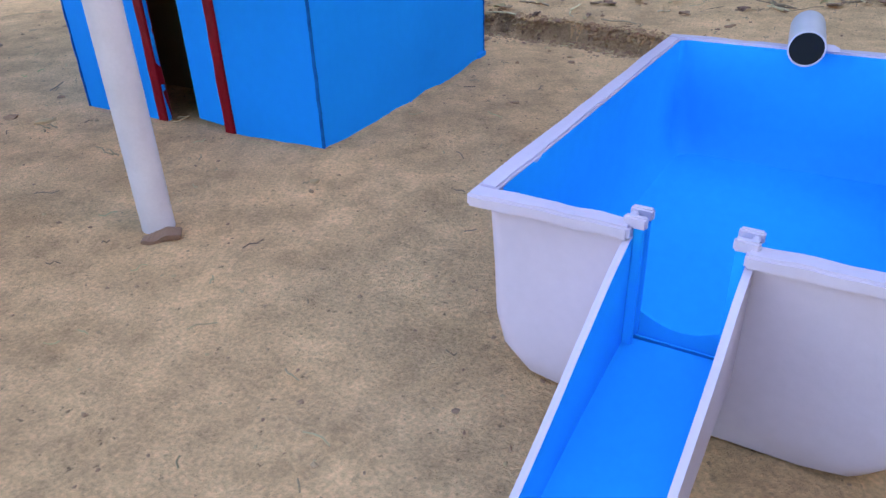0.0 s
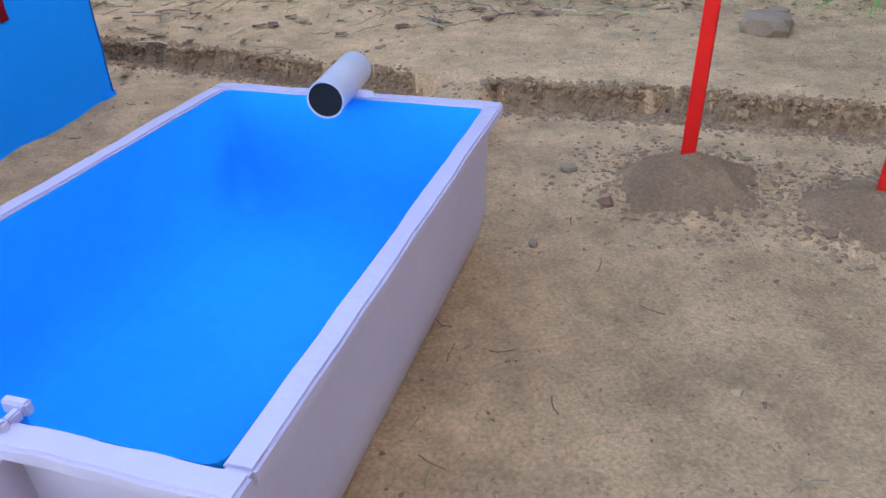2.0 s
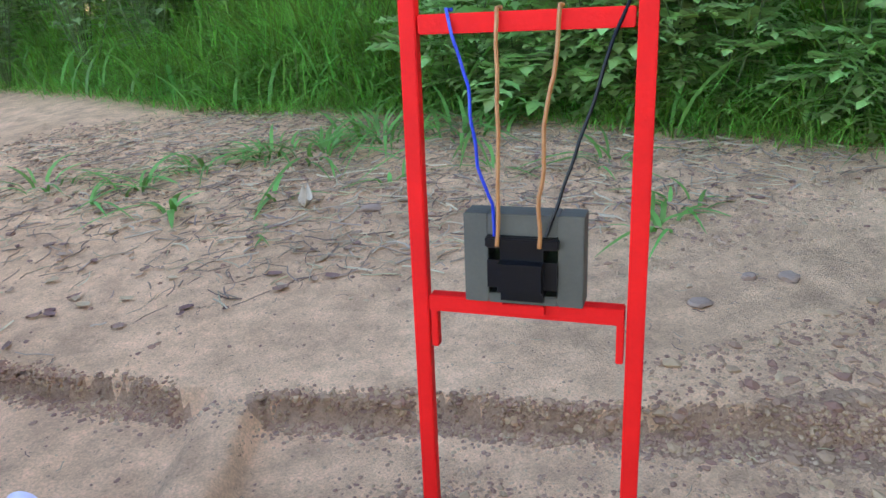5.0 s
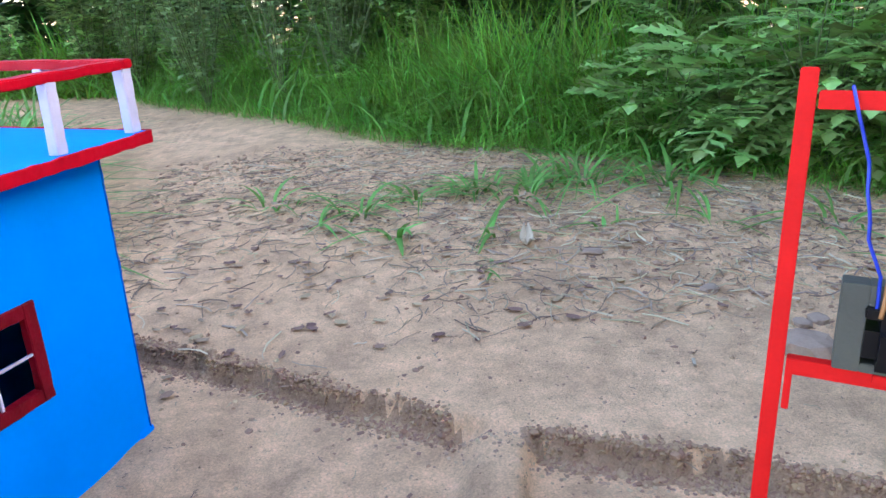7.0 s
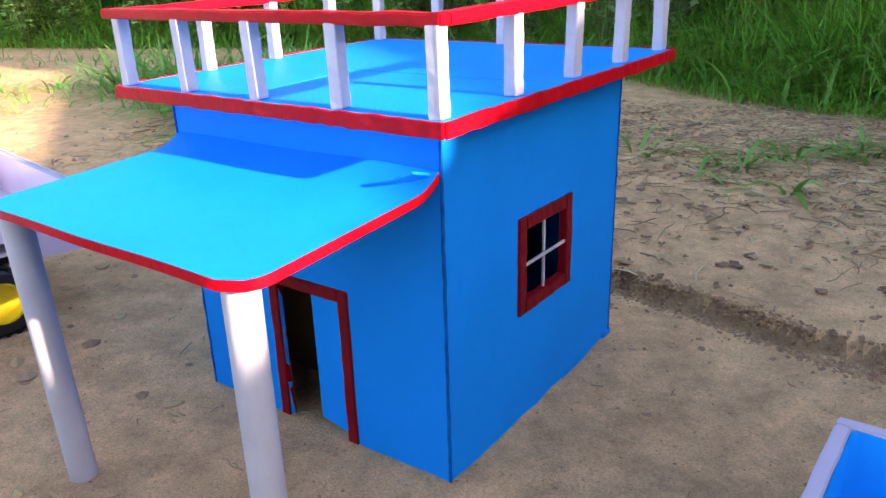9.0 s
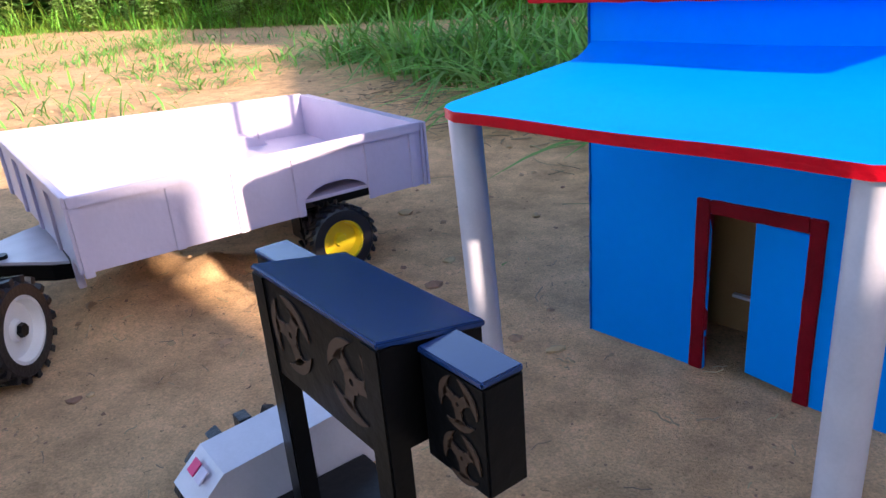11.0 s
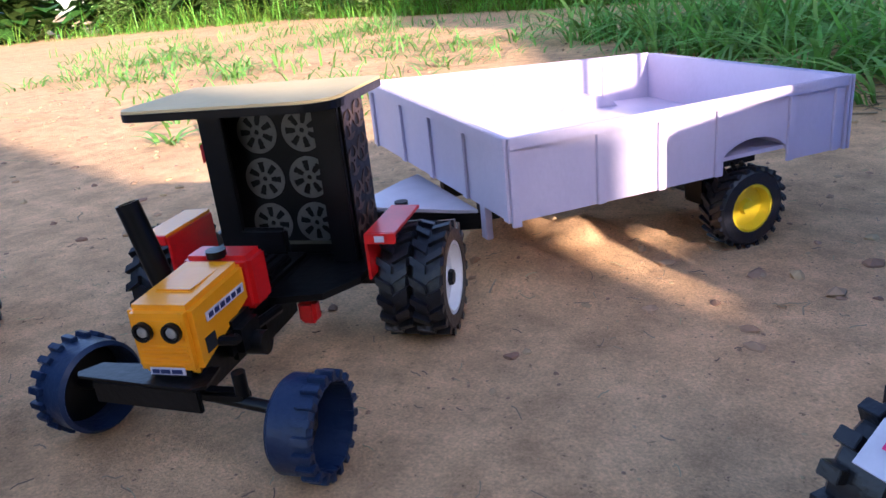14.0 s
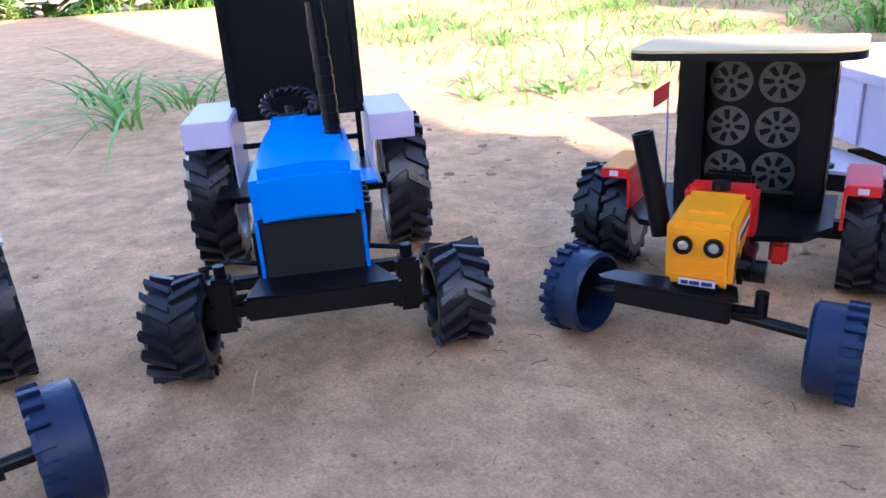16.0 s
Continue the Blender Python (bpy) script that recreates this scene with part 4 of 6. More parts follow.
    part("red_valve", boxed(0.040, 0.055, -0.090, -0.076, 0.047, 0.067, 0.003), RED_PLASTIC, t, smooth=True)
    # platform, seat
    part("platform", prism(bmesh.new(), [(-0.085, 0.035), (-0.085, -0.06), (-0.07, -0.088), (-0.03, -0.10), (0.03, -0.10), (0.065, -0.092), (0.085, -0.06), (0.085, 0.035)], 0.070, 0.0755), BLACK, t, "black platform")
    seat = part("seat", boxed(-0.024, 0.022, -0.090, -0.048, 0.084, 0.091, 0.002), BLACK, t, "black ribbed seat", True)
    for k in range(5):
        part("seat_rib", boxed(-0.022 + 0.009 * k, -0.0165 + 0.009 * k, -0.089, -0.050, 0.0905, 0.0928, 0.0006), BLACK, seat)
    part("seat_back", boxed(-0.022, 0.020, -0.048, -0.041, 0.090, 0.114, 0.003), BLACK, t, smooth=True)
    part("seat_post", boxed(-0.01, 0.006, -0.075, -0.055, 0.0755, 0.085), BLACK, t)
    # cab box with spoked wheel prints
    zt = 0.215
    for x0, x1 in ((-0.053, -0.031), (0.050, 0.072)):
        part("cab_pillar", boxed(x0, x1, -0.028, -0.022, 0.0755, zt, 0.0008), BLACK, t)
    back = part("cab_back", boxed(-0.051, 0.070, -0.006, -0.002, 0.0756, zt, 0.0006), BLACK, t, "black back panel with spoked wheel prints")
    # added grey strip stands in for the pale gap at the panel's foot
    part("sill", boxed(-0.045, 0.062, -0.008, -0.0062, 0.0850, 0.0880), IRON, t, "grey strip standing in for a pale gap")
    pr = None
    for x in (-0.012, 0.030):
        for z in (0.105, 0.146, 0.187):
            if pr is None:
                pr = part("wheel_print", disc_print(7, 0.0185), SILVER, back, "silver grey spoked print", at=pose(x, -0.0062, z))
            else:
                again(pr, back, pose(x, -0.0062, z, 0, 17 * z * 100 % 50, 0))
    for s, xx in ((-1, -0.053), (1, 0.072)):
        side = part("cab_side", boxed(xx - 0.002, xx + 0.002, -0.022, 0.028, 0.0755, zt, 0.0006), BLACK, t, "black side panel with bronze prints")
        pr2 = None
        for y in (-0.010, 0.014):
            for z in (0.100, 0.130, 0.160, 0.190):
                at = pose(xx + s * 0.0022, y, z + (0.006 if y > 0 else 0), 0, 0, 90 * s)
                pr2 = again(pr2, side, at) if pr2 else part("wheel_print", blade_print(0.0125), BRONZE, side, "bronze three spoke print", at=at)
    ring = rounded(-0.086, 0.094, -0.088, 0.030, (0.006, 0.006, 0.016, 0.026), 8)
    canopy = part("canopy", prism(bmesh.new(), ring, zt, zt + 0.006), BLACK, t, "black canopy board")
    part("canopy_top", prism(bmesh.new(), [(x * 0.995, y * 0.995) for x, y in ring], zt + 0.0062, zt + 0.0085), STRAW_CARD, canopy, "straw coloured top sheet")
    # fenders
    for s in (-1, 1):
        x0 = s * 0.104
        f = part("fender", boxed(x0 - 0.013, x0 + 0.013, -0.052, 0.020, 0.108, 0.111, 0.0006), YELLOW if s < 0 else RED_PLASTIC, t, "folded card fender")
        part("fender_front", boxed(x0 - 0.013, x0 + 0.013, -0.055, -0.052, 0.102, 0.111, 0.0005), RED_PLASTIC, f)
        part("fender_web", boxed(x0 - 0.0145, x0 - 0.012, -0.052, 0.02, 0.070, 0.108, 0.0005) if s > 0 else boxed(x0 + 0.012, x0 + 0.0145, -0.052, 0.02, 0.070, 0.108, 0.0005), RED_PLASTIC, f)
        part("reflector", boxed(x0 - 0.004, x0 + 0.004, -0.0558, -0.0548, 0.104, 0.109), PIPE, f)
    part("exhaust", tidy(lathe(bmesh.new(), [(0, 0.0088), (0.088, 0.0088), (0.088, 0.0070), (0.0, 0.0070)], 24)), BLACK, t, "black exhaust tube", True, pose(-0.040, -0.128, 0.078, 0, -90, 0) @ pose(0, 0, 0, 0, -13, 0))
    part("exhaust_bracket", boxed(-0.046, -0.016, -0.134, -0.122, 0.078, 0.088), BLACK, t)
    part("flag_rod", tubed([(-0.072, 0.02, 0.075), (-0.074, 0.022, 0.165)], 0.0012, 6), PIPE, t)
    part("flag", prism(bmesh.new(), [(-0.088, 0.022), (-0.073, 0.022), (-0.073, 0.0228), (-0.088, 0.0228)], 0.165, 0.182, lambda x, y: (x + 0.073) * 0.7), RED_PLASTIC, t, "small red flag")


build_yellow_tractor()


def build_blue_tractor():
    t = thing("blue_tractor", -1.392, 0.219, 0, 60.0, label="glossy blue toy tractor with white fenders and black cab board", category="toy tractor")
    for s in (-1, 1):
        wheel(t, "rear_wheel", 0.010 + s * 0.103, 0, 0.074, 0.046, 20, 0.006, PIPE, flip=s > 0, hollow=0.66, hub=False)
    part("rear_axle", tubed([(-0.11, 0, 0.074), (0.11, 0, 0.074)], 0.010, 14), BLACK, t, smooth=True)
    for s in (-1, 1):
        wheel(t, "front_wheel", 0.012 + s * 0.112, -0.262, 0.042, 0.044, 16, 0.005, BLACK, turn=s * 4, flip=s > 0, hollow=0.62, hub=False)
        part("hub_carrier", boxed(0.010 + s * 0.074 - 0.010, 0.010 + s * 0.074 + 0.010, -0.276, -0.258, 0.036, 0.082, 0.003), BLACK, t)
        part("king_pin", tubed([(0.010 + s * 0.074, -0.267, 0.08), (0.010 + s * 0.074, -0.267, 0.092)], 0.005, 6), BLACK, t)
        part("stub", tubed([(s * 0.07, -0.267, 0.044), (s * 0.10, -0.267, 0.044)], 0.006, 10), BLACK, t)
        part("track_arm", boxed(min(s * 0.03, s * 0.08), max(s * 0.03, s * 0.08), -0.262, -0.250, 0.066, 0.076, 0.002), BLACK, t)
        part("steering_rod", tubed([(s * 0.03, -0.245, 0.080), (s * 0.055, -0.25, 0.088), (s * 0.08, -0.262, 0.088)], 0.0022, 8), BLACK, t)
    part("front_beam", boxed(-0.08, 0.08, -0.275, -0.255, 0.048, 0.062, 0.003), BLACK, t)
    part("bumper", boxed(-0.042, 0.074, -0.319, -0.311, 0.064, 0.083, 0.002), BLACK, t, "black front bumper")
    part("bumper_plate", prism(bmesh.new(), [(-0.040, -0.312), (0.072, -0.312), (0.056, -0.276), (-0.032, -0.276)], 0.079, 0.0825), BLACK, t)
    # bonnet
    bm = boxed(-0.042, 0.042, -0.288, -0.110, 0.124, 0.170, 0.0075)
    bmesh.ops.subdivide_edges(bm, edges=[e for e in bm.edges if e.calc_length() > 0.03], cuts=5, use_grid_fill=True)
    for v in bm.verts:
        k = (v.co.y + 0.288) / 0.178
        v.co.x = v.co.x * (1 - 0.20 * k) + 0.012
        v.co.z += 0.006 * k + 0.003 * math.sin(math.pi * k) - 0.004 * abs((v.co.x - 0.012) / 0.045) ** 2
        v.co += noise.noise_vector(v.co * 40) * 0.0010
    bonnet = part("bonnet", bm, TRACTOR_BLUE, t, "glossy blue bonnet", True)
    part("bonnet_raise", boxed(-0.008, 0.026, -0.258, -0.14, 0.1660, 0.1745, 0.003, pose(0, 0, -0.0004, 1.6, 0, 0)), TRACTOR_BLUE, bonnet, smooth=True)
    part("paint_strip", boxed(-0.006, 0.024, -0.262, -0.252, 0.1700, 0.1716, 0.0005), TRACTOR_BLUE, bonnet, "glossy raised strip", True)
    # solid black block; its colour paints the shade within the grille
    part("grille", boxed(-0.026, 0.050, -0.282, -0.266, 0.072, 0.127, 0.001), HOLE_SHADE, t, "solid black block painted as the open grille's shaded inside")
    for s in (-1, 1):
        part("side_panel", boxed(0.012 + s * 0.0405 - 0.0015, 0.012 + s * 0.0405 + 0.0015, -0.283, -0.16, 0.078, 0.128, 0.0008), TRACTOR_BLUE, t)
    part("engine", boxed(-0.036, 0.036, -0.262, -0.02, 0.056, 0.118, 0.006), BLACK, t, smooth=True)
    bm = bmesh.new()
    for k in range(5):
        tube(bm, [(0.052, -0.22 + 0.018 * k, 0.075 + 0.004 * (k % 2)), (0.058, -0.215 + 0.018 * k, 0.115)], 0.006, 8)
    part("side_engine_parts", bm, BLACK, t, smooth=True)
    part("filter_box", boxed(-0.018, 0.018, -0.128, -0.108, 0.163, 0.178, 0.002), TRACTOR_BLUE, t)
    # platform and rear
    part("platform", boxed(-0.082, 0.082, -0.115, 0.04, 0.098, 0.103, 0.001), BLACK, t)
    part("blue_step", boxed(0.05, 0.078, -0.112, -0.06, 0.103, 0.106, 0.001), TRACTOR_BLUE, t)
    for s in (-1, 1):
        fx, fz = (-0.083, 0.172) if s < 0 else (0.100, 0.165)
        f = part("fender", boxed(fx - 0.024, fx + 0.022, -0.078, 0.05, fz - 0.003, fz, 0.0008), WHITE, t, "folded white card fender")
        part("fender_lip", boxed(fx - 0.024, fx + 0.022, -0.081, -0.0785, fz - 0.026, fz, 0.0006), WHITE, f)
        part("fender_web", boxed(fx - s * 0.022 - 0.001, fx - s * 0.022 + 0.001, -0.078, 0.05, 0.10, fz - 0.003), WHITE, f)
    pan = part("cab_board", boxed(-0.062, 0.074, -0.004, 0.002, 0.158, 0.350, 0.001, pose(0, 0.0, 0, -3, 0, 0)), BLACK, t, "tall black cab board")
    for x0, x1, z0, z1 in ((-0.066, -0.058, 0.155, 0.353), (0.070, 0.078, 0.155, 0.353), (-0.058, 0.070, 0.345, 0.353), (-0.058, 0.070, 0.155, 0.161)):
        part("board_edge", boxed(x0, x1, -0.009, 0.004, z0, z1, 0.001, pose(0, 0.0, 0, -3, 0, 0)), BLACK, pan)
    for s in (-1, 1):
        part("board_post", boxed(s * 0.070 - 0.003, s * 0.070 + 0.003, 0.006, 0.012, 0.103, 0.162), BLACK, t)
    part("cross_bar", boxed(-0.07, 0.07, 0.006, 0.010, 0.124, 0.130), BLACK, t)
    # twisted steering ring
    bm = bmesh.new()
    for ph in (0, math.pi):
        pts = []
        for k in range(97):
            a, b = 2 * math.pi * k / 96, 2 * math.pi * k * 9 / 96 + ph
            r = 0.0235 + 0.0028 * math.cos(b)
            pts.append((r * math.cos(a), r * math.sin(a), 0.0028 * math.sin(b)))
        tube(bm, pts, 0.0026, 8, caps=False)
    part("steering_ring", bm, BLACK, t, "twisted dark ring", True, pose(0, -0.095, 0.185, 25, 0, 0))
    part("steering_column", tubed([(0, -0.108, 0.15), (0, -0.097, 0.184)], 0.004, 8), BLACK, t)
    ex = part("exhaust", tidy(lathe(bmesh.new(), [(0, 0.0068), (0.122, 0.0068), (0.122, 0.0050), (0, 0.0050)], 20)), BLACK, t, "wrapped black exhaust pipe", True, pose(0.038, -0.20, 0.158, 0, -90, 0) @ pose(0, 0, 0, 0, -2, 2))
    for k in range(7):
        part("wrap", tidy(lathe(bmesh.new(), [(0, 0.0076), (0.011, 0.0076), (0.011, 0.0066), (0, 0.0066)], 20)), BLACK, ex, at=pose(0.008 + 0.015 * k, 0, 0))


build_blue_tractor()


def build_side_tractor():
    """The tractor of which little more than two wheels shows."""
    t = thing("grey_tractor", -1.335, -0.185, 0, 85.0, label="toy tractor with bluish front wheel and pale fender", category="toy tractor")
    for s in (-1, 1):
        wheel(t, "rear_wheel", s * 0.075, 0, 0.060, 0.034, 18, 0.005, BLACK, flip=s < 0, hollow=0.66, hub=False)
        wheel(t, "front_wheel", 0.014 + s * 0.075, -0.222, 0.043, 0.031, 20, 0.0035, None, turn=180 if s > 0 else 0, chevron=False, rubber=BLUE_RUBBER, hollow=0.84)
        part("fender", boxed(s * 0.075 - 0.02, s * 0.075 + 0.018, -0.06, 0.05, 0.128, 0.131, 0.0006), WHITE, t, "pale card fender")
        part("fender_web", boxed(s * 0.05 - 0.001, s * 0.05 + 0.001, -0.06, 0.05, 0.06, 0.128), WHITE, t)
    part("axle", tubed([(-0.08, -0.218, 0.043), (0.08, -0.218, 0.043)], 0.005, 12), BLACK, t, smooth=True)
    part("rear_axle", tubed([(-0.08, 0, 0.06), (0.08, 0, 0.06)], 0.007, 12), BLACK, t, smooth=True)
    part("collar", tubed([(0.045, -0.218, 0.043), (0.056, -0.218, 0.043)], 0.009, 14), BLACK, t, smooth=True)
    part("frame", boxed(-0.02, 0.02, -0.225, 0.03, 0.045, 0.075, 0.004), BLACK, t)


build_side_tractor()


def build_cab_tractor():
    """Black cab box with spoked prints over a pale-fendered tractor."""
    t = thing("black_cab_tractor", -0.4138, 0.358, 0, -31.1, label="toy tractor with black cab box, bronze prints and white fender", category="toy tractor")
    zt, W, D = 0.2145, 0.0530, 0.0246

    def fall(bm):
        """The top falls a little to the back."""
        for v in bm.verts:
            if v.co.z > 0.2:
                v.co.z -= 0.18 * (v.co.y + D)
        return bm

    cab = part("cab_box", fall(boxed(-W + 0.002, W - 0.002, -D + 0.006, D, 0.164, zt - 0.003, 0.001)), BLACK, t, "black cab box")
    # the top's blue is a painted reflection of the sky
    part("cab_top", fall(boxed(-W, W, -D, D, zt - 0.003, zt, 0.0008)), SKY_SHEEN_BLACK, cab, "glossy black sheet top with the sky's blue sheen painted in")
    face = part("cab_face", boxed(-W + 0.010, W - 0.010, -D + 0.001, -D + 0.005, 0.162, zt - 0.003, 0.0006), BLACK, cab, "front panel with two bronze prints")
    for k, (x, z) in enumerate(((-0.0205, 0.1900), (0.0304, 0.1890))):
        at = pose(x, -D + 0.0008, z, 0, -20 + 46 * k, 0)
        if k == 0:
            pr = part("wheel_print", blade_print(0.0180), BRONZE, face, "bronze three spoke print", at=at)
        else:
            again(pr, face, at)
    for s in (-1, 1):
        part("leg", boxed(s * (W - 0.006) - 0.006, s * (W - 0.006) + 0.006, -D, -D + 0.010, 0.070, zt - 0.003, 0.0008), BLACK, t)
        wx0, wx1 = sorted((s * W, s * (W + 0.036)))
        wing = part("side_box", boxed(wx0, wx1, -0.0074, 0.0106, 0.160, 0.2045, 0.0008), BLACK, cab, "small black box at the cab's end")
        part("wing_top", boxed(wx0, wx1, -0.0080, 0.0106, 0.2045, 0.2072, 0.0006), SKY_SHEEN_BLACK, wing)
        p2 = None
        for z in (0.1705, 0.1930):
            at = pose(s * (W + 0.022), -0.0076, z)
            p2 = again(p2, wing, at) if p2 else part("wheel_print", blade_print(0.0105), BRONZE, wing, at=at)
    part("platform", boxed(-0.075, 0.075, -0.06, 0.03, 0.066, 0.071, 0.001), BLACK, t)
    part("body", boxed(-0.02, 0.02, -0.12, 0.02, 0.040, 0.066, 0.004), BLACK, t)
    part("rear_axle", tubed([(-0.10, -0.006, 0.046), (0.06, -0.006, 0.046)], 0.006, 10), BLACK, t)
    wheel(t, "rear_wheel", -0.116, -0.020, 0.048, 0.030, 16, 0.007, BLACK, flip=True, chevron=False, hollow=0.66)
    # white fender bent over the wheel
    bm = bmesh.new()
    prof = [(-0.068, 0.082), (-0.050, 0.098), (0.020, 0.103), (0.045, 0.090)]
    rows = [[(-0.112, y, z), (-0.077, y, z)] for y, z in prof]
    vs = join_grid(bm, rows)
    bm.faces.new([v[1] for v in vs] + [bm.verts.new((-0.077, 0.045, 0.060)), bm.verts.new((-0.077, -0.06, 0.060))])
    tidy(bm)
    f = part("fender", bm, PIPE, t, "white card fender bent over the wheel")
    mod = f.modifiers.new("thick", "SOLIDIFY")
    mod.thickness = 0.0025
    part("reflector", boxed(-0.104, -0.096, -0.004, 0.004, 0, 0.0008), PINK, f, "pink sticker", at=pose(0, -0.058, 0.0935, 41, 0, 0))
    part("sticker", boxed(-0.094, -0.086, -0.004, 0.004, 0, 0.0008), WHITE, f, "white sticker", at=pose(0, -0.058, 0.0935, 41, 0, 0))


build_cab_tractor()


# ---- stones, crumbs, sticks ----
def lump(bm, x, y, z, r, rnd, flat=0.6, sub=1):
    g = bmesh.ops.create_icosphere(bm, subdivisions=sub, radius=1)
    off = Vector((rnd.random() * 50, rnd.random() * 50, 0))
    sx, sy, sz, a = r * rnd.uniform(0.7, 1.3), r * rnd.uniform(0.7, 1.3), r * flat * rnd.uniform(0.7, 1.2), rnd.random() * 6.3
    for v in g["verts"]:
        c = v.co * (1 + 0.35 * noise.noise(v.co * 1.4 + off))
        c = Vector((c.x * sx, c.y * sy, c.z * sz))
        v.co = Vector((x + c.x * math.cos(a) - c.y * math.sin(a), y + c.x * math.sin(a) + c.y * math.cos(a), z + c.z))


def lumps(name, places, mat, seed, label, flat=0.6):
    """Many small lumps in one mesh."""
    rnd = random.Random(seed)
    base = bmesh.new()
    bmesh.ops.create_icosphere(base, subdivisions=1, radius=1)
    bv = np.array([v.co[:] for v in base.verts])
    bf = np.array([[v.index for v in f.verts] for f in base.faces])
    base.free()
    rs = np.random.RandomState(seed)
    n = len(places)
    jit = 1 + (rs.rand(n, len(bv), 1) - 0.5) * 0.7
    size = np.array([p[2] for p in places])[:, None, None] * (0.65 + 0.7 * rs.rand(n, 1, 3)) * np.array([1, 1, flat])
    loc = bv[None] * jit * size
    a = rs.rand(n, 1) * 6.283
    x, y = loc[:, :, 0] * np.cos(a) - loc[:, :, 1] * np.sin(a), loc[:, :, 0] * np.sin(a) + loc[:, :, 1] * np.cos(a)
    px, py = np.array([p[0] for p in places]), np.array([p[1] for p in places])
    co = np.stack([x + px[:, None], y + py[:, None], loc[:, :, 2] + ground_height(px, py)[:, None]], -1).reshape(-1, 3)
    fs = (bf[None] + (np.arange(n) * len(bv))[:, None, None]).reshape(-1, 3)
    me = bpy.data.meshes.new(name)
    me.from_pydata(co.tolist(), [], fs.tolist())
    me.materials.append(mat)
    tagged(new(name, me), label, "soil crumbs", kind="stuff")


def scatter_crumbs():
    rnd = random.Random(8)
    out = []
    for _ in range(5200):
        x, y = rnd.uniform(-1.6, 1.1), rnd.uniform(-0.15, 1.2)
        out.append((x, y, rnd.uniform(0.0005, 0.0017) * (1 + 1.4 * (rnd.random() < 0.05))))
    for _ in range(1500):
        k = rnd.random()
        x = -0.1 + 1.15 * k
        y = float(np.interp(x, *np.array(LEDGE).T)) - abs(rnd.gauss(0, 0.022)) - 0.004
        out.append((x, y, rnd.uniform(0.0008, 0.0028)))
    for mx, my in ((0.497, 0.548), (0.604, 0.468)):
        for _ in range(900):
            a, r = rnd.random() * 6.283, abs(rnd.gauss(0, 0.058))
            out.append((mx + r * math.cos(a), my + r * math.sin(a), rnd.uniform(0.0008, 0.0026)))
    dug = []
    for _ in range(5200):
        x, y = rnd.uniform(0.66, 1.12), rnd.uniform(0.18, 0.66)
        if rnd.random() < smooth01((x - 0.66) / 0.16):
            dug.append((x, y, rnd.uniform(0.0008, 0.0034) * (1 + 1.6 * (rnd.random() < 0.07))))
    lumps("dug_clods", dug, RUBBLE, 15, "loose brown clods of dug soil")
    lumps("soil_crumbs", out, PEBBLE, 5, "small dry soil crumbs lying on the yard")
    far = []
    for _ in range(9000):
        x, y = rnd.uniform(-0.2, 1.7), rnd.uniform(0.85, 2.2)
        if rnd.random() < 0.06 + 0.94 * smooth01((x + 0.9 * y - 1.25) / 0.6):
            far.append((x, y, rnd.uniform(0.001, 0.0045) * (1.8 if rnd.random() < 0.06 else 1)))
    grit = []
    for _ in range(6000):
        x, y = rnd.uniform(-0.2, 1.6), rnd.uniform(0.8, 2.1)
        if rnd.random() < 0.03 + 0.97 * smooth01((x + 0.9 * y - 1.30) / 0.6):
            grit.append((x, y, rnd.uniform(0.0012, 0.0045)))
    lumps("brown_grit", grit, RUBBLE, 23, "brown grit and crumbled clods before the verge")
    for _ in range(1200):
        far.append((rnd.uniform(-3.5, -0.4), rnd.uniform(0.5, 3.5), rnd.uniform(0.002, 0.009)))
    lumps("loose_clods", far, PEBBLE, 6, "loose clods and grit on the rough ground")
    edge = []
    for _ in range(9000):
        x = -0.12 + 1.1 * rnd.random()
        if 0.325 < x < 0.395:
            continue
        y = float(np.interp(x, *np.array(LEDGE).T)) + rnd.gauss(-0.004, 0.010)
        edge.append((x, y, rnd.uniform(0.0008, 0.0028) * (1 + 0.8 * (rnd.random() < 0.06))))
    lumps("ledge_soil", edge, RUBBLE, 19, "rough brown soil of the dug edge", 0.8)
    heap = []
    for mx, my, r in ((0.497, 0.548, 0.05), (0.604, 0.468, 0.052)):
        for _ in range(2600):
            a, q = rnd.random() * 6.283, r * (0.12 + 0.72 * abs(rnd.gauss(0, 0.95)))
            heap.append((mx + q * math.cos(a), my + q * math.sin(a), rnd.uniform(0.0008, 0.0026) * (1 + 1.2 * (rnd.random() < 0.06))))
    lumps("heaped_soil", heap, RUBBLE, 9, "dug brown soil heaped round the frame's feet")


